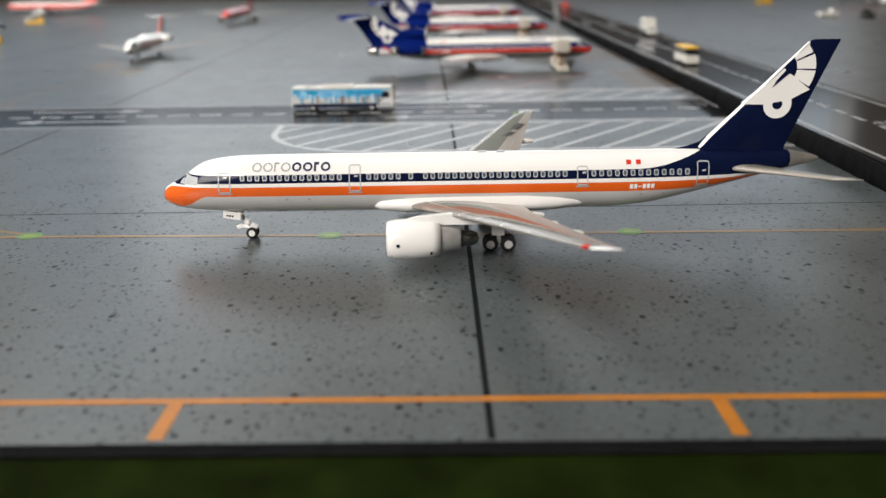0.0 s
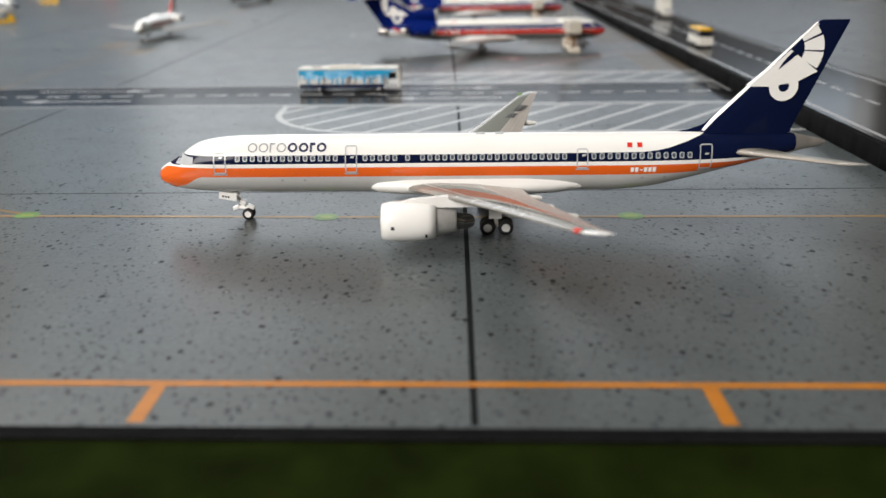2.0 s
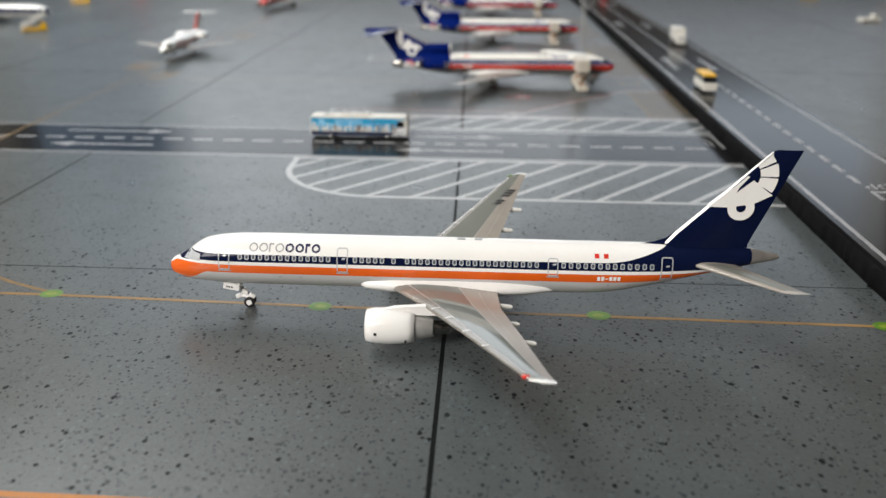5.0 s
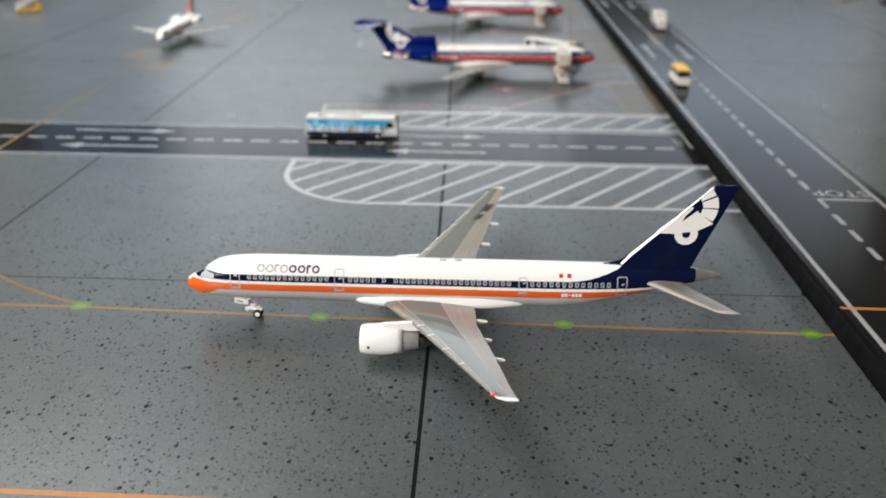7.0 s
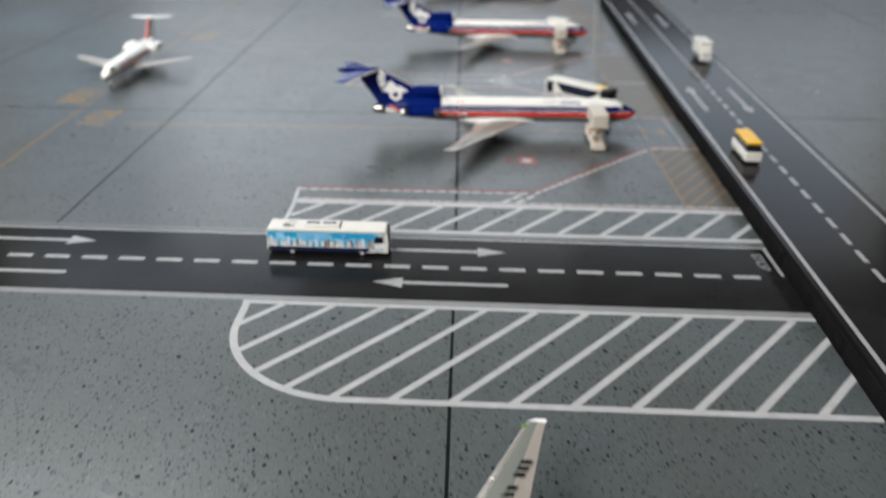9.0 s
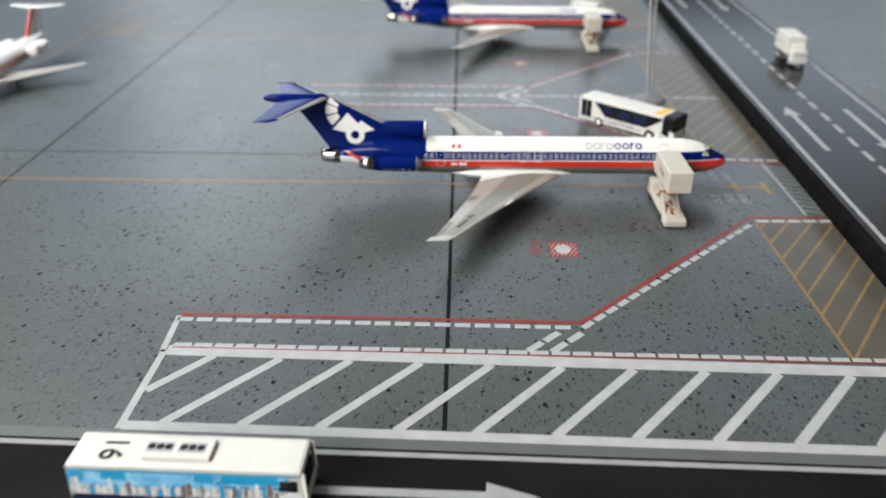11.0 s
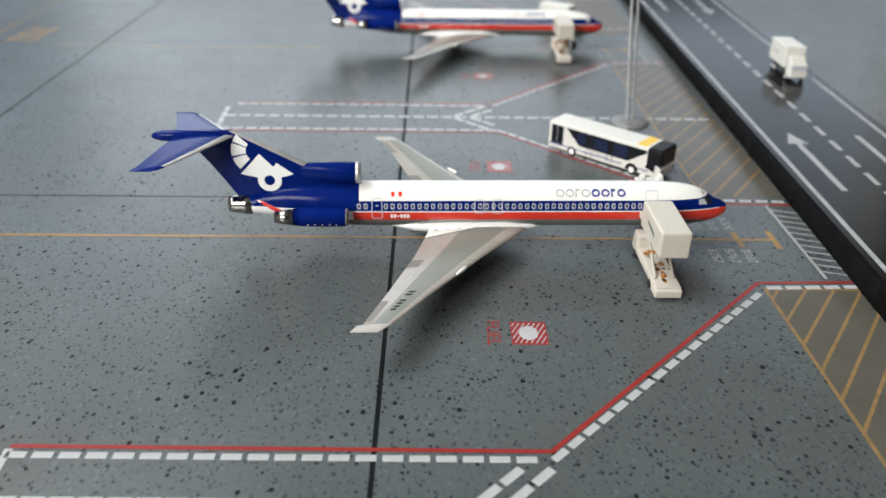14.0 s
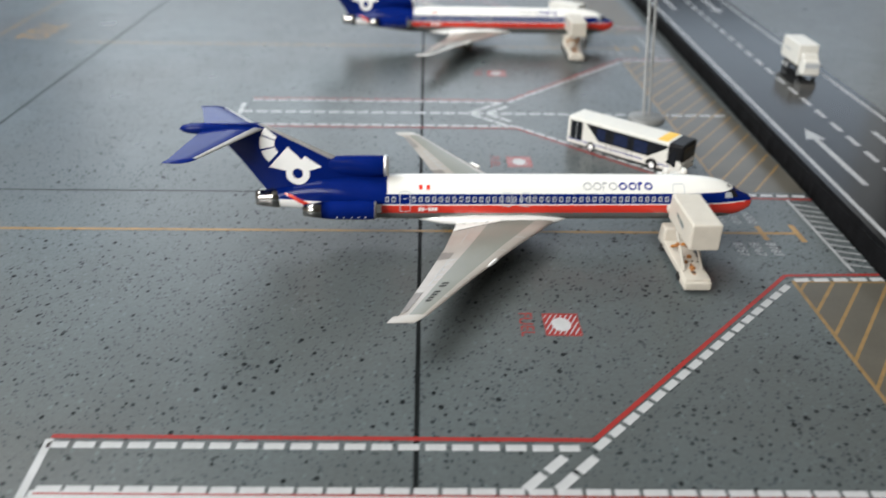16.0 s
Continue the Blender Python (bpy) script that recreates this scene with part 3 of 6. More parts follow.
def stand_mark(yc, near, far):
    """Lead-in line, stop marks, text blocks and fuel marks of one stand."""
    bar("lead_line", (-57.8, yc - 0.1), (36.0, yc), 0.42, AMBER_PRINT, apron)
    bar("stop_mark", (35.95, yc - 1.7), (35.95, yc + 1.7), 0.55, AMBER_PRINT, apron, 0.058)
    bar("stop_mark", (32.6, yc - 1.4), (32.6, yc + 1.4), 0.5, AMBER_PRINT, apron, 0.058)
    for s, names in ((-1, ("B757", "B767", "B787")), (1, ("A321", "A310", "A300"))):
        for k, text in enumerate(names):
            x, y = 29.5 + 1.52 * k - (0.1 if s > 0 else 0), yc + s * 3.15 + 0.05
            words("type_lettering", text, 1.22, GREY_PRINT, apron, spot(*lay(x, y), 0.022, 0, 0, -88.7), "faded painted aircraft type")
    for y, flip in ((near, 1), (far, 1)):
        sign = rect("fuel_mark", 10.08, 12.84, y - 1.48, y + 1.5, RED_PRINT, apron, 0.045, "red hatched fuel hydrant mark with white centre")
        for k in range(-2, 9):
            a, c = max(10.18, 9.9 + 0.4 * k), min(12.74, 9.9 + 0.4 * k + 1.3)
            t0, t1 = (a - 9.9 - 0.4 * k) / 1.3, (c - 9.9 - 0.4 * k) / 1.3
            if t1 > t0:
                bar("hatch_stripe", (a, y - 1.3 + 2.6 * t0), (c, y - 1.3 + 2.6 * t1), 0.11, GREY_PRINT, sign, 0.058)
        flat("hydrant_disc", ellipse(11.42, y, 0.74, 0.9), WHITE_PRINT, sign, 0.07)
        words("lettering", "FUEL", 1.5, RED_PRINT, sign, spot(*lay(8.7, y), 0.022, 0, 0, -89))


stand_mark(160.9, 145.4, 177.6)
stand_mark(226.5, 211.5, 243.5)
stand_mark(304.0, 288.0, 320.0)


def amber_box(y0, y1, notch):
    """Hatched amber keep-clear field beside the service road."""
    base = rect("keep_clear_field", 31.9, E1, y0, y1, BROWN_PRINT, apron, 0.022, "faded brown hatched keep-clear field")
    bar("field_line", (32.0, y0), (32.0, y1), 0.3, DULL_AMBER, base, 0.05)
    slope, gap = 1.37, 3.19
    for k in range(-4, int((y1 - y0) / gap) + 1):
        y = y1 - 4.7 - gap * k
        a = max(32.1, 32.1 + (y0 + 0.2 - y) / slope)
        b = min(E1, 32.1 + (y1 - 0.1 - y) / slope)
        if b > a + 0.3:
            bar("field_stripe", (a, y + slope * (a - 32.1)), (b, y + slope * (b - 32.1)), 0.26, DULL_AMBER, base, 0.045)
    rect("field_line", 32.0, E1, y1 - 0.25, y1, DULL_AMBER, base, 0.047)


amber_box(128.4, 152.3, 0)
amber_box(170.0, 218.3, 0)
amber_box(236.0, 292.0, 0)
for y0, y1 in ((153.9, 168.3), (220.0, 234.5)):
    bar("head_line", (37.9, y0), (37.9, y1), 0.3, GREY_PRINT, apron, 0.05)
    for k in range(11):
        y = y0 + 0.4 + (y1 - y0 - 1.2) / 11 * k
        bar("head_stripe", (38.0, y + 0.9), (E1 + 0.2, y), 0.22, GREY_PRINT, apron, 0.05)
SKEW[0] = 0.0
# stand numbers along the lead-in line
for text, x, y, turn in (("701", -64.4, 162.0, -90), ("801", -73.6, 175.5, 90), ("702", -66.8, 231.0, -90)):
    words("stand_number", text, 7.2, AMBER_PRINT, apron, spot(x, y, 0.022, 0, 0, turn), "amber painted stand number")

# service road on the raised mat (local: x across, y along from 55)
T = 2.1
rect("road_strip", -7.9, 8.6, -220, 540, ROAD, right, T + 0.03)
rect("road_border", -8.55, -7.9, -220, 540, BLACK_FOAM, right, T + 0.025)
rng = random.Random(11)
rag_v, rag_f = [], []
for k in range(900):
    y = -60 + 0.45 * k
    cut = 0.05 + 0.16 * rng.random() ** 2 + (0.22 if rng.random() > 0.95 else 0.0) + 0.10 * math.sin(y * 0.21) ** 2
    rag_v += [(-8.5, y, T + 0.004), (-8.52 - cut, y, T - 0.06 - 0.08 * rng.random()), (-8.54 - cut * 0.9, y, 0.15 + 0.25 * rng.random()), (-8.5, y, 0.01)]
    if k:
        m = len(rag_v)
        rag_f += [(m - 8 + j, m - 4 + j, m - 3 + j, m - 7 + j) for j in range(3)]
part("cut_foam_edge", rag_v, rag_f, BLACK_FOAM, right, "ragged cut black foam edge", None, True)
rect("road_edge", -7.25, -6.75, -220, 540, GREY_PRINT, right, T + 0.05)
rect("road_edge", 7.05, 7.55, -220, 540, GREY_PRINT, right, T + 0.05)
dashes("lane_dash", (0.15, 29.5 - 4.6 * 26), (0.15, 25.0), 0.6, 3.0, 1.6, GREY_PRINT, right, T + 0.05)
dashes("lane_dash", (0.15, 31.6), (0.15, 420), 0.6, 3.0, 1.6, GREY_PRINT, right, T + 0.05)
bar("stop_bar", (0.2, 28.2), (6.8, 28.2), 0.5, GREY_PRINT, right, T + 0.05)
bar("stop_bar", (0.2, 25.4), (0.2, 28.4), 0.5, GREY_PRINT, right, T + 0.055)
words("road_lettering", "STOP", 2.9, GREY_PRINT, right, spot(3.6, 30.4, T + 0.022, 0, 0, 180), "worn pale lettering on the road")
for k in range(0, 4):
    arrow(-3.9, 128.8 + 79.5 * k, 90, 16.0, right, T + 0.05)
    arrow(3.9, 112.0 + 78.0 * k, -90, 16.3, right, T + 0.05)
rect("taxi_line", -8.0, 300, 0.3, 0.75, ORANGE_PRINT, right, T + 0.06)
for x in (60, 112, 164):
    bar("slab_joint", (x, -220), (x, 540), 0.3, JOINT, right, T + 0.02)
for y in (5, 110, 215):
    bar("slab_joint", (8.6, y), (420, y), 0.25, JOINT, right, T + 0.02)


# ---- model aircraft ----
class Hull:
    """A lofted fuselage: stations of (x, top, bottom, half width), with painted bands that follow curves along it."""

    def __init__(self, stations, bands):
        self.s = np.array(stations, float)
        self.s = self.s[np.argsort(self.s[:, 0])]
        self.bands = bands

    def at(self, x):
        top, bot, half = (float(smooth_curve(self.s[:, 0], self.s[:, k], x)) for k in (1, 2, 3))
        return top, bot, half

    def point(self, x, z, side, off=0.0):
        top, bot, half = self.at(x)
        zc, rz = (top + bot) / 2, max((top - bot) / 2, 0.01)
        a = math.asin(max(-0.995, min(0.995, (z - zc) / rz)))
        n = Vector((0, side * math.cos(a) / half, math.sin(a) / rz)).normalized()
        return Vector((x, side * half * math.cos(a), zc + rz * math.sin(a))) + n * off

    def build(self, parent, mats, paint, segs, count=110):
        xs0, xs1 = self.s[0, 0], self.s[-1, 0]
        # stations crowd towards both ends
        u = np.linspace(0, 1, count)
        xs = xs0 + (xs1 - xs0) * (u - 0.12 * np.sin(2 * np.pi * u))
        verts, faces, idx, ring = [], [], [], 2 * sum(segs)
        for x in xs:
            top, bot, half = self.at(x)
            zc, rz = (top + bot) / 2, max((top - bot) / 2, 0.01)
            lim = [-math.pi / 2]
            for z in self.bands(x):
                lim.append(max(lim[-1] + 0.004, min(math.pi / 2 - 0.02, math.asin(max(-0.999, min(0.999, (z - zc) / rz))))))
            lim.append(math.pi / 2)
            ang = [lim[k] + (lim[k + 1] - lim[k]) * j / n for k, n in enumerate(segs) for j in range(n)] + [math.pi / 2]
            near = [(x, -half * math.cos(a), zc + rz * math.sin(a)) for a in ang]
            far = [(p[0], -p[1], p[2]) for p in near[-2:0:-1]]
            verts += near + far
        band = [k for k, n in enumerate(segs) for _ in range(n)]
        band = band + band[::-1]
        for i in range(len(xs) - 1):
            for k in range(ring):
                n = (k + 1) % ring
                faces.append((i * ring + k, (i + 1) * ring + k, (i + 1) * ring + n, i * ring + n))
                idx.append(paint(band[k], (xs[i] + xs[i + 1]) / 2))
        for i in (0, len(xs) - 1):
            faces.append(tuple(i * ring + k for k in range(ring)))
            idx.append(paint(0, xs[i]))
        ob = part("fuselage", verts, faces, mats, parent, "", idx, True)
        return ob

    def decal(self, name, quads, mat, parent, side=-1, off=0.018, label=""):
        """Printed shape on the hull, from quads of (x, z) corners; tall quads are cut so that they follow the curve."""
        v, f = [], []
        for q in quads:
            (x0, z0), (x1, z1), (x2, z2), (x3, z3) = q
            n = max(1, int(abs(z3 - z0) / 0.16))
            w = max(1, int(max(abs(x1 - x0), abs(x2 - x3)) / 0.3))
            m = len(v)
            for k in range(n + 1):
                t = k / n
                a = Vector((x0 + (x3 - x0) * t, z0 + (z3 - z0) * t))
                b = Vector((x1 + (x2 - x1) * t, z1 + (z2 - z1) * t))
                v += [self.point(*a.lerp(b, j / w), side, off) for j in range(w + 1)]
            for k in range(n):
                for j in range(w):
                    q0 = m + k * (w + 1) + j
                    quad = (q0, q0 + 1, q0 + w + 2, q0 + w + 1)
                    f.append(quad if side < 0 else quad[::-1])
        return part(name, v, f, mat, parent, label)

    def outline(self, name, x0, x1, z0, z1, w, mat, parent, side=-1, label=""):
        c = 0.12
        q = [[(x0 + c, z0), (x1 - c, z0), (x1 - c, z0 + w), (x0 + c, z0 + w)], [(x0 + c, z1 - w), (x1 - c, z1 - w), (x1 - c, z1), (x0 + c, z1)],
             [(x0, z0 + c), (x0 + w, z0 + c), (x0 + w, z1 - c), (x0, z1 - c)], [(x1 - w, z0 + c), (x1, z0 + c), (x1, z1 - c), (x1 - w, z1 - c)],
             [(x0 + c, z0), (x0 + c + w, z0), (x0 + w, z0 + c), (x0, z0 + c)], [(x1 - c - w, z0), (x1 - c, z0), (x1, z0 + c), (x1 - w, z0 + c)],
             [(x0, z1 - c), (x0 + w, z1 - c), (x0 + c + w, z1), (x0 + c, z1)], [(x1 - w, z1 - c), (x1, z1 - c), (x1 - c, z1), (x1 - c - w, z1)]]
        return self.decal(name, q, mat, parent, side, 0.036, label)

    def windows(self, xs, z, w, h, parent, me):
        for x in xs:
            p, q = self.point(x, z, -1, 0.012), self.point(x, z + 0.02, -1, 0.012)
            d = self.point(x + 0.05, z, -1, 0.012) - self.point(x - 0.05, z, -1, 0.012)
            up = (q - p).normalized()
            ax = d.normalized()
            nrm = ax.cross(up).normalized()
            up = nrm.cross(ax)
            m = Matrix((ax, up, nrm)).transposed().to_4x4()
            m.translation = p * U
            put("window", me, parent, m)


def window_mesh(w, h, rim, pane):
    """A small printed cabin window: a pale rounded rim round a darker pane."""
    def loop(a, b, z):
        c = 0.42 * min(a, b)
        return [(-a + c, -b, z), (a - c, -b, z), (a, -b + c, z), (a, b - c, z), (a - c, b, z), (-a + c, b, z), (-a, b - c, z), (-a, -b + c, z)]
    v = loop(w / 2, h / 2, 0) + loop(w / 2, h / 2, 0.012) + loop(w / 2 * 0.62, h / 2 * 0.68, 0.014)
    f = [(k, (k + 1) % 8, 8 + (k + 1) % 8, 8 + k) for k in range(8)]
    f += [(8 + k, 8 + (k + 1) % 8, 16 + (k + 1) % 8, 16 + k) for k in range(8)] + [tuple(range(16, 24))]
    return mesh("window", v, f, [rim, pane], [0] * 16 + [1])


CHORD = ((0, 0.0), (0.012, 0.34), (0.05, 0.62), (0.14, 0.86), (0.165, 0.89), (0.3, 1.0), (0.5, 0.9), (0.62, 0.75), (0.645, 0.71), (0.8, 0.42), (1.0, 0.06))


FIN_CHORD = ((0, 0.0), (0.015, 0.34), (0.05, 0.62), (0.09, 0.80), (0.21, 0.97), (0.22, 0.98), (0.4, 1.0), (0.62, 0.92), (0.63, 0.91), (0.8, 0.6), (1.0, 0.06))


def aerofoil(name, sections, mats, pick, parent, label="", upright=False):
    """A lofted wing or fin. sections: (along, leading edge x, trailing edge x, height, thickness); upright turns along into z.
    pick(chord index, section index) is the paint."""
    verts, faces, idx = [], [], []
    chord = FIN_CHORD if upright else CHORD
    n = len(chord)
    ring = 2 * n - 2
    for s, le, te, h, th in sections:
        up = [(le + (te - le) * c, s, h + th / 2 * p) for c, p in chord]
        dn = [(le + (te - le) * c, s, h - th / 2 * p * 0.8) for c, p in chord[-2:0:-1]]
        if upright:
            up = [(x, z - h, y) for x, y, z in up]
            dn = [(x, (z - h) / 0.8, y) for x, y, z in dn]
        verts += up + dn
    for i in range(len(sections) - 1):
        for k in range(ring):
            j = (k + 1) % ring
            c = k if k < n - 1 else ring - 1 - k
            faces.append((i * ring + k, i * ring + j, (i + 1) * ring + j, (i + 1) * ring + k))
            idx.append(pick(c, i, k < n - 1))
    for i in (0, len(sections) - 1):
        faces.append(tuple(i * ring + k for k in range(ring)))
        idx.append(pick(5, max(0, min(i, len(sections) - 2)), True))
    me = mesh(name, verts, faces, mats, idx, True)
    bm = bmesh.new()
    bm.from_mesh(me)
    bmesh.ops.recalc_face_normals(bm, faces=bm.faces[:])
    for e in bm.edges:
        if len(e.link_faces) == 2 and e.calc_face_angle(0) > 0.9:
            e.smooth = False
    bm.to_mesh(me)
    bm.free()
    return put(name, me, parent, None, label)


def wing_print(name, corners, sec, mat, parent, off=0.02, n=4):
    """A printed panel on a wing's upper face: four corners of (span, chord fraction), cut so that it follows the profile."""
    s = 1 if sec[0][0] > 0 else -1
    ys = [abs(q[0]) for q in sec]
    cx, cz = [c for c, _ in CHORD], [p for _, p in CHORD]

    def at(y, c):
        le, te, h, th = (float(np.interp(y, ys, [q[k] for q in sec])) for k in (1, 2, 3, 4))
        return (le + (te - le) * c, s * y, h + th / 2 * float(np.interp(c, cx, cz)) + off)
    (a, b, c, d) = [Vector(p) for p in corners]
    v = [at(*(a.lerp(b, i / n).lerp(d.lerp(c, i / n), j / n))) for j in range(n + 1) for i in range(n + 1)]
    f = [(j * (n + 1) + i, j * (n + 1) + i + 1, (j + 1) * (n + 1) + i + 1, (j + 1) * (n + 1) + i) for j in range(n) for i in range(n)]
    up = (Vector(v[1]) - Vector(v[0])).cross(Vector(v[n + 1]) - Vector(v[0])).z > 0
    return part(name, v, f if up else [q[::-1] for q in f], mat, parent)


def fin_face(sec):
    """Half thickness of a fin at (x, z)."""
    zs = [q[0] for q in sec]
    return lambda x, z: float(np.interp(z, zs, [q[4] for q in sec])) / 2


def wheel_mesh(r, w):
    v, f, i = lathe([(-w / 2, r * 0.55), (-w / 2, r * 0.80), (-w / 2 * 0.75, r * 0.96), (0, r), (w / 2 * 0.75, r * 0.96), (w / 2, r * 0.80), (w / 2, r * 0.55)], 24, 'y', False)
    tyre = mesh("tyre", v, f, TYRE, None, True)
    v, f, i = lathe([(-w / 2 * 0.9, 0.05), (-w / 2 * 0.86, r * 0.56), (w / 2 * 0.86, r * 0.56), (w / 2 * 0.9, 0.05)], 20, 'y')
    rim = mesh("rim", v, f, WHITE_PAINT, None, False)
    return tyre, rim


def dark_rims(thing):
    """Unpainted wheels: the hubs are as black as the tyres."""
    for ob in [c for w in thing.children for c in w.children if c.name.startswith("rim")]:
        ob.data = ob.data.copy()
        ob.data.materials[0] = TYRE


def wheel(x, y, z, meshes, parent):
    ob = put("wheel", meshes[0], parent, spot(x, y, z))
    put("rim", meshes[1], ob)


def strut(name, a, b, r, mat, parent, segs=10):
    a, b = Vector(a), Vector(b)
    v, f, _ = lathe([(0, r), ((b - a).length, r)], segs, 'z')
    q = (b - a).to_track_quat('Z', 'Y')
    return put(name, mesh(name, v, f, mat, None, True), parent, Matrix.Translation(a * U) @ q.to_matrix().to_4x4())


def title_blocks(hull, x0, x1, z0, z1, first, second, parent):
    """The airline's name as a row of plain rings and short bars, four grey and four dark."""
    pitch = (x1 - x0) / 7.3
    x = x0
    for k in range(8):
        narrow = k % 4 == 2
        wide = pitch * (0.46 if narrow else 0.88)
        w = 0.10 if k < 4 else 0.155
        cx, cz, rx, rz = x + wide / 2, (z0 + z1) / 2, wide / 2, (z1 - z0) / 2
        q = []
        if narrow:
            q = [[(x, z0), (x + w, z0), (x + w, z1), (x, z1)], [(x + w, z1 - w), (x + wide, z1 - w), (x + wide, z1), (x + w, z1)]]
        else:
            n = 14
            ring = [(math.cos(2 * math.pi * j / n), math.sin(2 * math.pi * j / n)) for j in range(n + 1)]
            for (c0, s0), (c1, s1) in zip(ring, ring[1:]):
                q.append([(cx + (rx - w) * c0, cz + (rz - w * 0.8) * s0), (cx + rx * c0, cz + rz * s0), (cx + rx * c1, cz + rz * s1), (cx + (rx - w) * c1, cz + (rz - w * 0.8) * s1)])
        hull.decal("title_shape", q, first if k < 4 else second, parent, -1, 0.02)
        x += pitch * (0.62 if narrow else 1.0)


def fin_print(name, pts, mat, parent, surf, off=0.02):
    """The same printed shape on both faces of a fin, cut as a fan round its middle."""
    for side in (-1, 1):
        v = [(x, side * (surf(x, z) + off), z) for x, z in pts]
        f = [tuple(range(len(pts)))] if side < 0 else [tuple(range(len(pts)))[::-1]]
        part(name, v, f, mat, parent)


def ring_sector(cx, cz, r0, r1, a0, a1, n=9):
    t = [radians(a0 + (a1 - a0) * k / (n - 1)) for k in range(n)]
    return [(cx + r1 * math.cos(a), cz + r1 * math.sin(a)) for a in t] + [(cx + r0 * math.cos(a), cz + r0 * math.sin(a)) for a in t[::-1]]


def ring_print(name, cx, cz, r0, r1, mat, parent, surf, off=0.03):
    for side in (-1, 1):
        n = 28
        v = [(cx + r * math.cos(q), side * (surf(cx + r * math.cos(q), cz + r * math.sin(q)) + off), cz + r * math.sin(q)) for r in (r0, r1) for q in (2 * math.pi * k / n for k in range(n))]
        f = [(k, (k + 1) % n, n + (k + 1) % n, n + k) for k in range(n)]
        part(name, v, f, mat, parent)


def flag(hull, x, z, w, h, parent):
    ob = hull.decal("flag", [[(x, z), (x + w, z), (x + w, z + h), (x, z + h)]], WHITE_PAINT, parent, -1, 0.016, "small red and white printed flag")
    for a in (x, x + w * 2 / 3):
        hull.decal("flag_stripe", [[(a, z), (a + w / 3, z), (a + w / 3, z + h), (a, z + h)]], RED, ob, -1, 0.02)


def mark_bars(hull, x0, x1, z, h, mat, parent, n=6):
    """Registration as plain bars."""
    p = (x1 - x0) / n
    for k in range(n):
        lo, hi = (z, z + h) if k != 2 else (z + h * 0.35, z + h * 0.6)
        hull.decal("registration_bar", [[(x0 + p * k, lo), (x0 + p * (k + 0.76), lo), (x0 + p * (k + 0.76), hi), (x0 + p * k, hi)]], mat, parent, -1, 0.02)


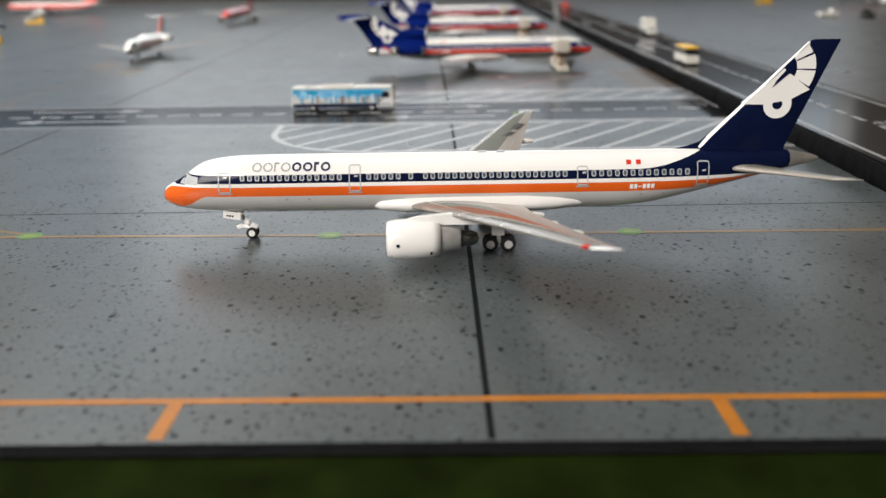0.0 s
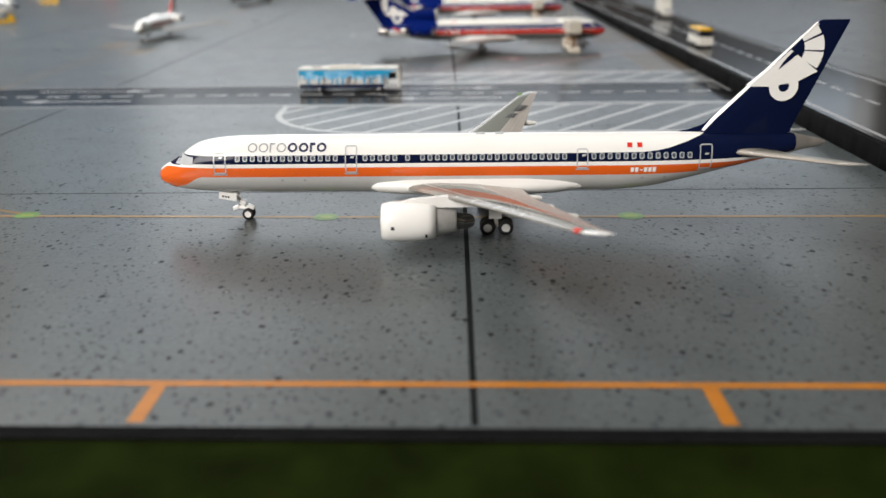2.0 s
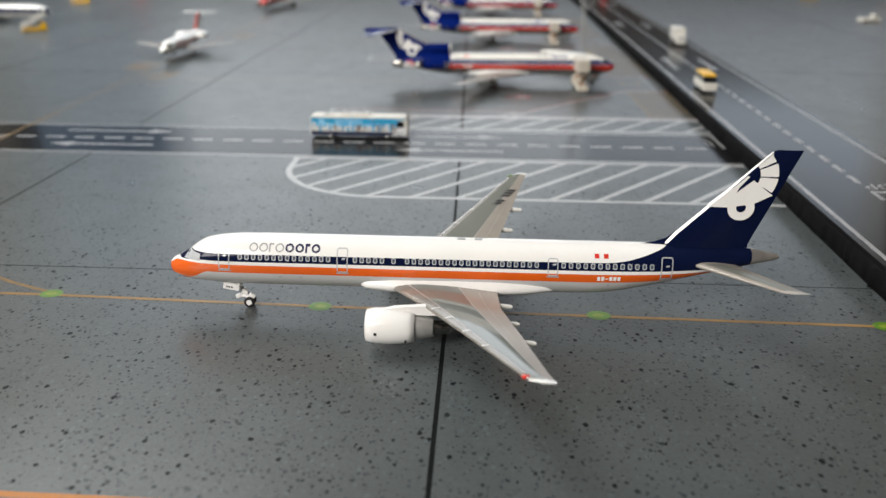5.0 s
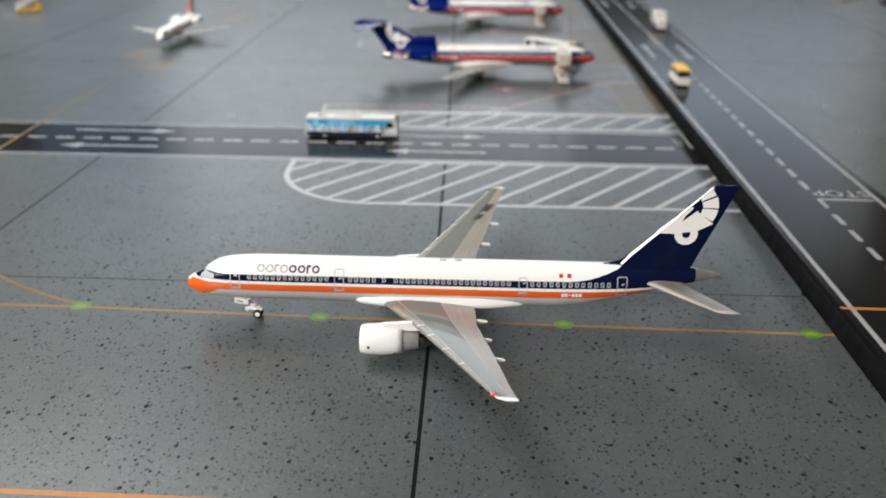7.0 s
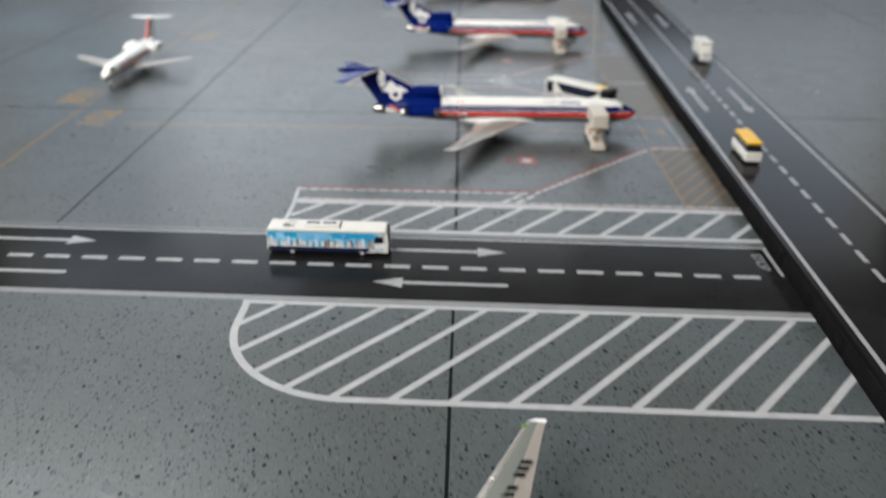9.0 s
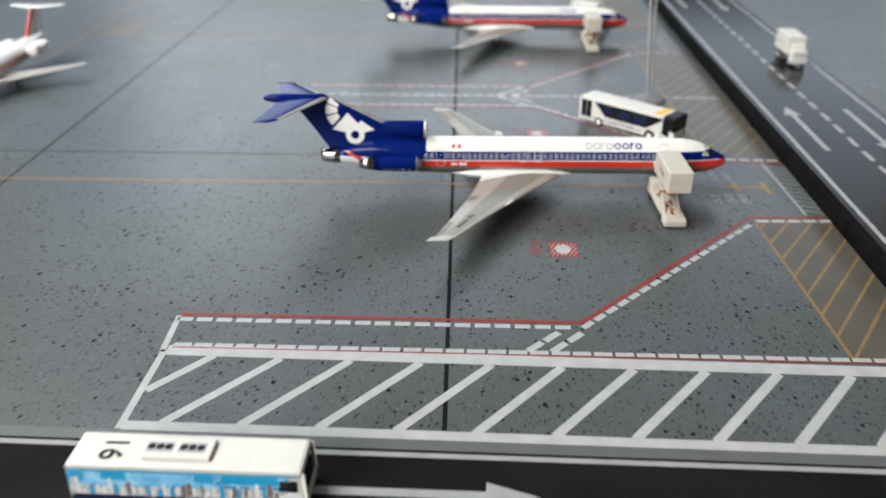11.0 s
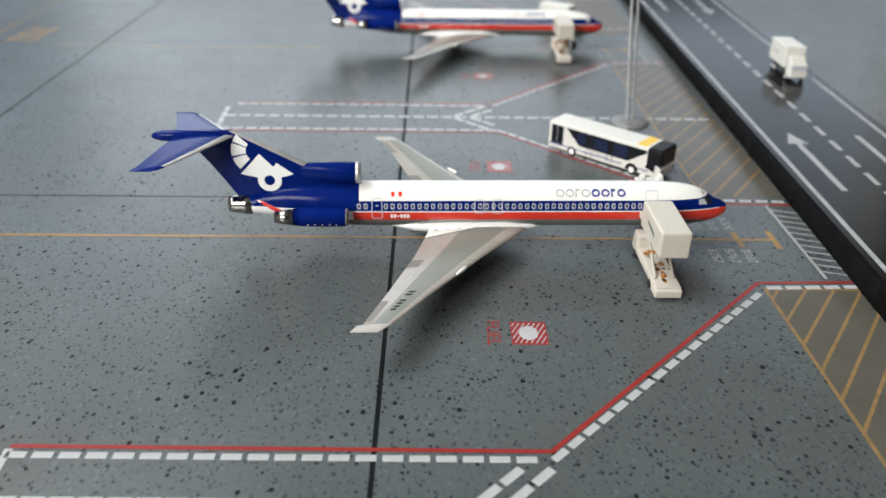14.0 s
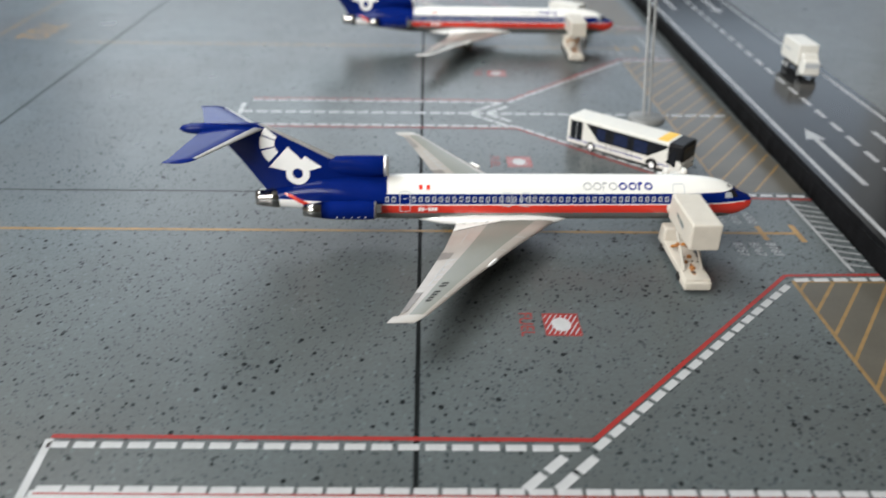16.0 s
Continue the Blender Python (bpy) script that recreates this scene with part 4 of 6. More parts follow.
def twin_jet():
    """The orange and navy twin-engined airliner; nose towards -x, origin under the wing."""
    plane = empty("model_airliner", 3.0, 55.0)
    tagged(plane, "white, navy and orange twin-engine model airliner parked on taxi line", "model aircraft")
    N = -23.5
    hull = Hull([(N, 3.42, 3.34, 0.04), (N + 0.12, 3.85, 3.02, 0.42), (N + 0.5, 4.18, 2.74, 0.82), (N + 1.1, 4.50, 2.52, 1.14), (N + 1.7, 4.86, 2.40, 1.36),
                 (N + 2.4, 5.40, 2.30, 1.55), (N + 3.3, 5.86, 2.22, 1.70), (N + 4.6, 6.12, 2.15, 1.82), (N + 6.5, 6.25, 2.10, 1.88), (N + 9, 6.28, 2.08, 1.90),
                 (9.0, 6.28, 2.08, 1.90), (11.5, 6.28, 2.25, 1.85), (14.5, 6.28, 2.85, 1.68), (17.5, 6.26, 3.60, 1.38), (20.0, 6.20, 4.22, 1.02), (22.0, 6.12, 4.68, 0.72),
                 (23.3, 5.88, 5.0, 0.50), (24.1, 5.72, 5.18, 0.36), (24.5, 5.58, 5.30, 0.16)],
                lambda x: (smooth_curve([N, N + 1.0, N + 2.2, N + 3.6, 13, 17, 20, 24], [3.0, 2.62, 2.95, 3.62, 3.64, 3.85, 4.25, 5.2], x),
                           smooth_curve([N, N + 0.9, N + 2.2, 13, 17, 20.4, 24], [3.7, 4.22, 4.30, 4.32, 4.36, 4.55, 5.2], x),
                           smooth_curve([N, N + 0.9, N + 2.2, 13, 17, 20.4, 24], [3.9, 4.38, 4.56, 4.60, 4.62, 4.70, 5.25], x),
                           smooth_curve([N, N + 0.9, N + 2.2, 11.2, 12.6, 14.2, 15.4, 16.1, 24], [4.0, 4.45, 5.12, 5.20, 5.34, 5.75, 6.12, 6.30, 6.6], x)))
    mats = [BELLY, ORANGE, WHITE_PAINT, NAVY, WHITE_PAINT, TAIL_SILVER]
    body = hull.build(plane, mats, lambda b, x: 5 if x > (22.2 if b > 2 else 21.6) else (1 if b == 0 and x < N + 1.0 else b), (7, 3, 1, 3, 9))
    # glazing of the flight deck
    for side in (-1, 1):
        hull.decal("cockpit_window", [[(N + 1.05, 4.36), (N + 2.0, 4.42), (N + 2.0, 4.98), (N + 1.6, 4.86)]], NAVY, plane, side, 0.02)
        hull.decal("cockpit_window", [[(N + 1.55, 4.46), (N + 3.0, 4.48), (N + 3.05, 4.98), (N + 1.95, 5.08)]], LINE_GREY, plane, side, 0.026)
    # cabin windows and doors on the printed band
    win = window_mesh(0.33, 0.44, LINE_GREY, WIN_DARK)
    rows = list(np.linspace(-17.2, -10.25, 14)) + list(np.linspace(-8.15, -6.05, 5)) + [-5.15] + list(np.linspace(-4.1, 5.85, 20)) + list(np.linspace(7.9, 14.6, 13))
    hull.windows(rows, 4.96, 0.34, 0.50, plane, win)
    for x0, x1, z0, z1 in ((-18.95, -18.05, 3.92, 5.30), (-9.58, -8.72, 3.95, 5.75), (6.70, 7.50, 4.15, 5.45), (15.3, 16.2, 3.95, 5.65)):
        d = hull.outline("door", x0, x1, z0, z1, 0.075, LINE_GREY, plane, -1, "printed door outline")
        hull.decal("door_handle", [[(x0 + 0.35, 4.95), (x0 + 0.60, 4.95), (x0 + 0.68, 5.08), (x0 + 0.42, 5.08)]], LINE_GREY, d, -1, 0.022)
        hull.decal("door_sill", [[(x0 - 0.06, z0 - 0.14), (x1 + 0.06, z0 - 0.14), (x1 + 0.06, z0 - 0.02), (x0 - 0.06, z0 - 0.02)]], TITLE_GREY, d, -1, 0.022)
    title_blocks(hull, -16.5, -10.75, 5.36, 5.92, TITLE_GREY, TITLE_NAVY, plane)
    flag(hull, 10.25, 5.50, 1.05, 0.28, plane)
    mark_bars(hull, 10.5, 12.35, 3.82, 0.34, WHITE_PAINT, plane)
    for x in (-14.2, -12.6, 11.3, 12.9):
        hull.decal("service_panel", [[(x, 3.30), (x + 0.18, 3.30), (x + 0.18, 3.44), (x, 3.44)]], TITLE_GREY, plane, -1)
    # belly fairing
    v, f, i = lathe([(-8.2, 0.75), (-7.4, 1.18), (-5.5, 1.42), (-2.0, 1.5), (3.0, 1.5), (5.0, 1.36), (6.6, 1.12), (7.8, 0.75)], 28, 'x')
    part("belly_fairing", [(a, b * 1.46, c * 0.62 + 2.82) for a, b, c in v], f, WHITE_PAINT, plane, "", None, True)
    # wings
    for s in (-1, 1):
        tip = [(s * 1.2, -5.3, 3.3, 2.62, 0.95), (s * 1.9, -4.75, 3.2, 2.72, 0.9), (s * 6.2, -2.05, 3.35, 3.33, 0.62), (s * 12, 0.98, 4.55, 4.15, 0.42),
               (s * 17.4, 3.75, 5.55, 4.92, 0.26), (s * 18.7, 4.40, 5.85, 5.14, 0.2), (s * 19.05, 5.05, 6.0, 5.18, 0.08)]
        span, lead, trail = 1.06, (0.5 if s < 0 else 1.1), (0.35 if s < 0 else 0.7)
        tip = [(y * span, a - lead * (1 - abs(y) / 19.05), b - trail * (1 - abs(y) / 19.05), z + 0.034 * max(0, abs(y) - 2), th) for y, a, b, z, th in tip]
        wing = aerofoil("wing", tip, [WING_SILVER, WING_GREY, WHITE_PAINT, WING_EDGE, WING_BEIGE], lambda c, i, up: 2 if i >= 5 else (0 if not up else (3 if c < 3 else (0 if c in (3, 7) else (1 if c < 7 else 4)))), plane)
        wing_print("panel_line", [(3.0, 0.80), (3.0, 0.815), (14.5, 0.815), (14.5, 0.80)], tip, WING_SILVER, wing)
        for y, x0 in ((4.8, 2.0), (8.7, 2.35), (12.3, 3.25)):
            k = (y - 1.9) / 17.0
            turned("flap_fairing", [(x0, 0.05), (x0 + 0.4, 0.22), (x0 + 1.4, 0.22), (x0 + 1.95, 0.17), (x0 + 2.1, 0.08)], [CREAM_PAINT], [0], wing, spot(-0.1, s * y * span, 2.45 + 2.4 * k + 0.034 * (y - 2)), segs=14)
        # slat joints on the leading edge
        for y in (7.4, 9.4, 12.0, 14.6):
            wing_print("slat_joint", [(y, 0.012), (y, 0.14), (y + 0.09, 0.14), (y + 0.09, 0.012)], tip, WHITE_PAINT, wing)
        part("navigation_light", *lathe([(0, 0.03), (0.15, 0.14), (0.42, 0.14), (0.55, 0.03)], 10, 'x')[:2], RED if s < 0 else GREEN_PRINT, wing, "", None, True, spot(4.0, s * 18.35 * span, 5.68))
        # engine
        eng = empty("engine", 0, 0)
        eng.parent = plane
        eng.matrix_basis = spot(0, s * 6.55, 1.86)
        turned("cowling", [(-6.55, 1.00), (-6.66, 1.10), (-6.60, 1.20), (-6.0, 1.32), (-4.9, 1.36), (-3.6, 1.25), (-3.05, 1.14), (-3.05, 0.9)], [SILVER, WHITE_PAINT], [0, 0, 1, 1, 1, 1, 1], eng, segs=40)
        turned("intake_fan", [(-6.35, 0.03), (-6.2, 0.28), (-6.15, 1.0), (-6.56, 1.02)], [DARK_METAL, SILVER], [1, 0, 0], eng, segs=28)
        turned("exhaust_core", [(-3.3, 0.96), (-2.9, 0.94), (-1.8, 0.74), (-1.7, 0.70), (-1.72, 0.58), (-0.9, 0.50), (-0.6, 0.36), (-0.5, 0.1)], [SILVER, CHROME], [0, 0, 0, 0, 1, 1], eng, segs=28)
        pv = [(-5.6, 1.26), (-4.6, 1.55), (-2.4, 1.75), (0.8, 1.55), (-0.3, 1.02), (-3.0, 1.0)]
        part("pylon", [(x, y, z) for y in (-0.2, 0.2) for x, z in pv], [tuple(range(6))[::-1], tuple(range(6, 12))] + [(k, (k + 1) % 6, 6 + (k + 1) % 6, 6 + k) for k in range(6)], WHITE_PAINT, eng)
        if s < 0:
            part("cowl_mark", [(-5.95, -1.325, 0.05), (-5.73, -1.335, 0.05), (-5.73, -1.335, -0.17), (-5.95, -1.325, -0.17)], [(0, 1, 2, 3)], BLACK_PRINT, eng)
            part("cowl_mark", [(-3.75, -1.255, -0.50), (-3.60, -1.245, -0.50), (-3.60, -1.17, -0.75), (-3.75, -1.18, -0.75)], [(0, 1, 2, 3)], BLACK_PRINT, eng)
        # main gear
        gear = empty("main_gear", 0, 0)
        gear.parent = plane
        gear.matrix_basis = spot(1.05, s * 3.7, 0)
        wm = wheel_mesh(0.54, 0.42)
        for x in (-0.63, 0.63):
            for y in (-0.36, 0.36):
                wheel(x, y, 0.54, wm, gear)
        strut("oleo_leg", (0, 0, 0.5), (-0.1, -s * 0.3, 2.7), 0.16, WHITE_PAINT, gear)
        box_part("bogie_beam", (1.4, 0.2, 0.2), (0, 0, 0.45), WHITE_PAINT, gear, 0.05)
        box_part("gear_door", (0.9, 0.07, 1.2), (-0.1, s * 0.30, 1.15), WHITE_PAINT, gear, 0.02)
    # nose gear
    gear = empty("nose_gear", 0, 0)
    gear.parent = plane
    gear.matrix_basis = spot(-17.2, -0.2, 0)
    wm = wheel_mesh(0.44, 0.26)
    for y in (-0.26, 0.26):
        wheel(0, y, 0.44, wm, gear)
    strut("oleo_leg", (0, 0, 0.45), (-1.05, 0, 2.4), 0.17, WHITE_PAINT, gear)
    box_part("axle_housing", (0.55, 0.30, 0.34), (0.12, 0, 0.78), WHITE_PAINT, gear, 0.08, turn=(0, 28, 0))
    box_part("steering_collar", (0.5, 0.46, 0.42), (-0.45, 0, 1.1), WHITE_PAINT, gear, 0.08, turn=(0, 28, 0))
    box_part("torque_link", (0.5, 0.3, 0.34), (-0.85, 0, 0.72), WHITE_PAINT, gear, 0.08, turn=(0, -20, 0))
    strut("drag_brace", (-0.2, 0, 0.85), (-0.95, 0, 0.95), 0.13, WHITE_PAINT, gear)
    for y in (-0.48, 0.48):
        box_part("gear_door", (1.3, 0.07, 0.55), (-1.35, y, 1.62), WHITE_PAINT, gear, 0.02, turn=(0, 10, 0))
    for k in range(3):
        part("door_mark", [(-1.72 + 0.2 * k, -0.525, 1.84 - 0.03 * k), (-1.58 + 0.2 * k, -0.525, 1.82 - 0.03 * k), (-1.58 + 0.2 * k, -0.525, 1.96 - 0.03 * k), (-1.72 + 0.2 * k, -0.525, 1.98 - 0.03 * k)], [(0, 1, 2, 3)], BLACK_PRINT, gear)
    # tail
    fin = aerofoil("fin", [(5.9, 14.6, 22.0, 0, 0.62), (6.35, 15.55, 22.0, 0, 0.6), (7.2, 16.3, 22.3, 0, 0.55), (10.5, 19.6, 23.65, 0, 0.42), (13.72, 22.75, 24.95, 0, 0.26), (13.86, 23.1, 24.95, 0, 0.12)],
                   [NAVY, WHITE_PAINT], lambda c, i, up: 1 if (c < 2 and 1 <= i <= 3) else 0, plane, "", True)
    dv = [(13.9, 0, 6.27), (14.9, -0.10, 6.24), (14.9, 0.10, 6.24), (14.9, 0, 6.46), (16.6, -0.24, 6.2), (16.6, 0.24, 6.2), (16.6, 0, 7.5), (15.8, -0.17, 6.22), (15.8, 0.17, 6.22), (15.8, 0, 6.80)]
    part("dorsal_fillet", dv, [(0, 1, 3), (0, 3, 2), (1, 7, 9, 3), (2, 3, 9, 8), (7, 4, 6, 9), (8, 9, 6, 5), (4, 5, 6)], NAVY, fin)
    surf = fin_face([(5.9, 14.6, 22.0, 0, 0.62), (6.35, 15.55, 22.0, 0, 0.6), (7.2, 16.3, 22.3, 0, 0.55), (10.5, 19.6, 23.65, 0, 0.42), (13.72, 22.75, 24.95, 0, 0.26)])
    fin_print("emblem", [(18.55, 9.45), (20.1, 9.42), (21.9, 9.75), (23.18, 10.43), (21.2, 11.92), (20.28, 11.0)], WHITE_PAINT, fin, surf, 0.024)
    for a0, a1 in ((-30, -4), (-1, 23), (27, 52)):
        edge = [(max(x, 0.12 + float(np.interp(z, (7.2, 10.5, 13.72), (16.1, 19.6, 22.75)))), min(z, 13.6)) for x, z in ring_sector(20.9, 11.9, 1.2, 2.52 if a1 < 40 else 2.45, a0, a1)]
        fin_print("emblem", edge, WHITE_PAINT, fin, surf, 0.02)
    fin_print("emblem_gap", [(20.5, 10.58), (21.55, 11.5), (22.12, 11.8), (21.9, 12.5), (20.72, 11.05)], NAVY, fin, surf, 0.045)
    ring_print("emblem", 21.0, 9.42, 0.36, 1.0, WHITE_PAINT, fin, surf, 0.034)
    # registration on the far wing's upper face, as bars
    for k in range(6):
        if k != 2:
            y, x = 13.2 + 0.55 * k, 2.75 + 0.27 * k
            z = 2.72 + 2.66 * (y - 1.9) / 17.9 + 0.36
            part("registration_bar", [(x - 0.5, y, z), (x + 0.5, y, z), (x + 0.68, y + 0.38, z + 0.05), (x - 0.32, y + 0.38, z + 0.05)], [(0, 1, 2, 3)], BLACK_PRINT, plane)
    for s in (-1, 1):
        aerofoil("tailplane", [(s * 0.4, 17.5, 21.0, 4.94, 0.66), (s * 1.4, 18.0, 21.3, 5.02, 0.56), (s * 7.1, 22.2, 23.95, 5.66, 0.24), (s * 7.5, 22.8, 24.2, 5.72, 0.1)],
                 [WING_MATT, WING_BEIGE, TIP_BEIGE], lambda c, i, up: 2 if i == 2 else (0 if up and 3 < c < 7 and i == 1 else 1), plane)
    for x in (0.0, 1.35):
        v, f, m, i = block("h", x - 0.3, x + 0.3, -0.2, 0.2, 6.2, 6.32, 0, 0, "")
        part("roof_antenna", v, f, TITLE_GREY, plane)
    return plane


def tri_jet():
    """The blue, red and white three-engined airliner; nose towards +x, origin under the wing."""
    plane = empty("model_airliner", 5.0, 159.9, 0, 2.4)
    tagged(plane, "white, blue and red three-engine model airliner parked on its stand", "model aircraft", "airliners on the stands")
    N = 25.35
    hull = Hull([(N, 3.50, 3.40, 0.05), (N - 0.15, 3.86, 3.04, 0.45), (N - 0.6, 4.16, 2.72, 0.86), (N - 1.4, 4.54, 2.40, 1.26), (N - 2.2, 5.06, 2.18, 1.52),
                 (N - 3.2, 5.48, 2.02, 1.74), (N - 5, 5.80, 1.88, 1.92), (N - 7.5, 5.92, 1.86, 2.0), (0.0, 5.94, 1.86, 2.02), (-8.0, 5.94, 1.92, 2.0), (-10.5, 5.94, 2.15, 1.85),
                 (-13.5, 5.80, 2.6, 1.45), (-15.8, 5.30, 2.85, 1.08), (-17.7, 4.75, 3.0, 0.86), (-18.2, 4.62, 3.05, 0.80)],
                lambda x: (smooth_curve([-19, -16, -10, -6, N - 5, N - 3, N - 1.2, N], [3.0, 3.2, 3.15, 3.18, 3.18, 2.95, 2.6, 3.1], x),
                           smooth_curve([-19, -8, N - 5, N - 3, N - 1.5, N], [3.95, 3.96, 3.98, 3.98, 3.92, 3.7], x),
                           smooth_curve([-19, -8, N - 5, N - 3, N - 1.5, N], [4.04, 4.06, 4.07, 4.07, 3.98, 3.74], x),
                           smooth_curve([-19, -8, N - 5, N - 3, N - 2.0, N - 1.2, N], [4.9, 4.92, 4.94, 4.94, 4.98, 4.75, 4.4], x)))
    mats = [BELLY_STEEL, RED, WHITE_PAINT, BLUE, IVORY]

    def paint(b, x):
        if x > N - 1.0:
            return 1 if b < 3 else 3
        if b == 4:
            return 3 if x < -8.0 else 4
        if b == 0:
            return 2 if x < -13.5 else 0
        if b == 1:
            return 1 if x > -8.3 else 2
        return b

    hull.build(plane, mats, paint, (7, 3, 1, 3, 9))
    # glazing
    for side in (-1, 1):
        hull.decal("cockpit_window", [[(N - 2.75, 4.45), (N - 1.75, 4.36), (N - 2.1, 4.88), (N - 2.75, 5.0)]], GLASS_DARK, plane, side, 0.02)
        hull.decal("cockpit_window", [[(N - 3.2, 4.48), (N - 2.35, 4.40), (N - 2.55, 4.80), (N - 3.1, 4.88)]], WIN_GREY, plane, side, 0.028)
        hull.decal("eyebrow_window", [[(N - 2.75, 5.12), (N - 2.45, 5.08), (N - 2.5, 5.22), (N - 2.8, 5.26)]], BLACK_PRINT, plane, side, 0.02)
    win = window_mesh(0.34, 0.48, LINE_GREY, TITLE_NAVY)
    hull.windows([x for x in np.arange(-7.85, 17.1, 0.588) if not -6.9 < x < -5.7], 4.50, 0.36, 0.5, plane, win)
    for x0, x1, z0, z1 in ((-6.75, -5.8, 3.35, 5.15), (2.22, 3.09, 3.85, 5.05), (3.85, 4.72, 3.85, 5.05), (17.35, 18.45, 4.0, 5.62)):
        d = hull.outline("door", x0, x1, z0, z1, 0.07, LINE_GREY, plane, -1, "printed door outline")
        hull.decal("door_handle", [[(x0 + 0.35, 4.52), (x0 + 0.60, 4.52), (x0 + 0.60, 4.60), (x0 + 0.35, 4.60)]], LINE_GREY, d, -1, 0.022)
    title_blocks(hull, 9.4, 15.75, 5.20, 5.70, TITLE_GREY, TITLE_BLUE, plane)
    flag(hull, -5.05, 5.25, 0.95, 0.30, plane)
    mark_bars(hull, -5.1, -3.4, 3.42, 0.36, WHITE_PAINT, plane)
    hull.decal("pod_stripe", [[(-15.2, 3.55), (-14.23, 3.62), (-16.2, 4.5), (-16.9, 4.6)]], RED, plane, -1, 0.02)
    # belly fairing
    v, f, i = lathe([(-6.2, 0.06), (-5.0, 0.6), (-3.0, 1.0), (0.0, 1.25), (5.0, 1.25), (7.5, 0.85), (9.6, 0.06)], 28, 'x')
    part("belly_fairing", [(a, b * 1.72, c * 0.72 + 2.25) for a, b, c in v], f, WHITE_PAINT, plane, "", None, True)
    for s in (-1, 1):
        sec = [(s * 1.3, 7.2, -1.7, 2.05, 0.9), (s * 2.1, 6.6, -1.75, 2.12, 0.85), (s * 7.0, 2.7, -3.0, 2.35, 0.6), (s * 13.0, -1.55, -5.0, 2.68, 0.36), (s * 17.6, -4.62, -6.65, 2.88, 0.24),
               (s * 17.7, -4.72, -7.05, 2.90, 0.22), (s * 18.55, -5.55, -7.5, 2.93, 0.08)]
        wing = aerofoil("wing", sec, [WING_SILVER, WING_MATT, TIP_BEIGE, WING_BEIGE, WING_BEIGE], lambda c, i, up: 2 if i >= 4 else (0 if not up else (3 if c < 4 else (1 if c < 8 else 4))), plane)
        # ailerons, spoiler outlines and the pale root panel
        wing_print("aileron", [(14.4, 0.80), (14.4, 1.0), (17.15, 1.0), (17.15, 0.80)], sec, WING_TAUPE, wing)
        wing_print("aileron", [(7.9, 0.80), (7.7, 1.0), (9.1, 1.0), (9.0, 0.80)], sec, WING_TAUPE, wing)
        wing_print("root_panel", [(1.4, 0.52), (1.4, 1.0), (3.6, 1.0), (2.3, 0.52)], sec, CREAM_PAINT, wing)
        wing_print("panel_line", [(2.3, 0.52), (3.6, 1.0), (3.7, 1.0), (2.4, 0.52)], sec, BLACK_PRINT, wing, 0.03)
        wing_print("panel_line", [(1.4, 0.505), (1.4, 0.52), (2.36, 0.52), (2.36, 0.505)], sec, BLACK_PRINT, wing, 0.03)
        for c in (0.66, 0.78, 0.9):
            wing_print("panel_mark", [(2.0, c), (2.0, c + 0.03), (2.22, c + 0.03), (2.22, c)], sec, BLACK_PRINT, wing, 0.03, 1)
        wing_print("panel_line", [(4.0, 0.80), (4.0, 0.81), (6.3, 0.81), (6.3, 0.80)], sec, TITLE_GREY, wing)
        wing_print("panel_line", [(9.2, 0.785), (9.2, 0.80), (13.4, 0.80), (13.4, 0.785)], sec, TITLE_GREY, wing)
        for k in range(6):
            y = 9.2 + 0.83 * k
            wing_print("panel_line", [(y, 0.66), (y, 0.80), (y + 0.08, 0.80), (y + 0.08, 0.66)], sec, TITLE_GREY, wing)
        for y in (5.2, 7.6, 12.4, 15.0):
            wing_print("slat_joint", [(y, 0.012), (y, 0.16), (y + 0.12, 0.16), (y + 0.12, 0.012)], sec, WING_SILVER, wing)
        for k in range(7):
            if s < 0 and k != 2:
                y = 13.1 + 0.42 * k
                wing_print("registration_bar", [(y, 0.36), (y, 0.52), (y + 0.22, 0.52), (y + 0.22, 0.36)], sec, BLACK_PRINT, wing, 0.03, 2)
        turned("wing_fence", [(-0.8, 0.03), (-0.55, 0.12), (0.3, 0.18), (0.6, 0.16), (0.72, 0.03)], [CREAM_PAINT], [0], wing, spot(0.75, s * 9.9, 2.72, 0, 0, math.degrees(math.atan2(-s * 1.07, 0.75))), segs=14)
        eng = empty("engine", 0, 0)
        eng.parent = plane
        eng.matrix_basis = spot(0, s * 2.95, 3.98)
        turned("cowling", [(-8.85, 0.62), (-8.75, 0.74), (-8.9, 0.80), (-10.0, 0.84), (-12.6, 0.80), (-13.4, 0.72)], [SILVER, BLUE], [0, 0, 1, 1, 1], eng, segs=28)
        turned("intake", [(-9.2, 0.03), (-9.3, 0.6), (-8.86, 0.64)], [DARK_METAL], [0], eng, segs=24)
        turned("tailpipe", [(-13.4, 0.71), (-14.2, 0.62), (-15.0, 0.48), (-15.05, 0.1)], [CHROME, DARK_METAL], [0, 0, 1], eng, segs=24)
        box_part("pylon", (4.2, 1.4, 0.28), (-11.2, -s * 0.95, -0.1), BLUE, eng, 0.08)
        for k in range(5):
            part("cowl_mark", [(-9.7 - 0.62 * k, s * 0.80, -0.30), (-9.58 - 0.62 * k, s * 0.80, -0.30), (-9.58 - 0.62 * k, s * 0.775, -0.38), (-9.7 - 0.62 * k, s * 0.775, -0.38)], [(0, 1, 2, 3)], WHITE_PAINT, eng)
        gear = empty("main_gear", 0, 0)
        gear.parent = plane
        gear.matrix_basis = spot(1.0, s * 2.9, 0)
        wm = wheel_mesh(0.58, 0.42)
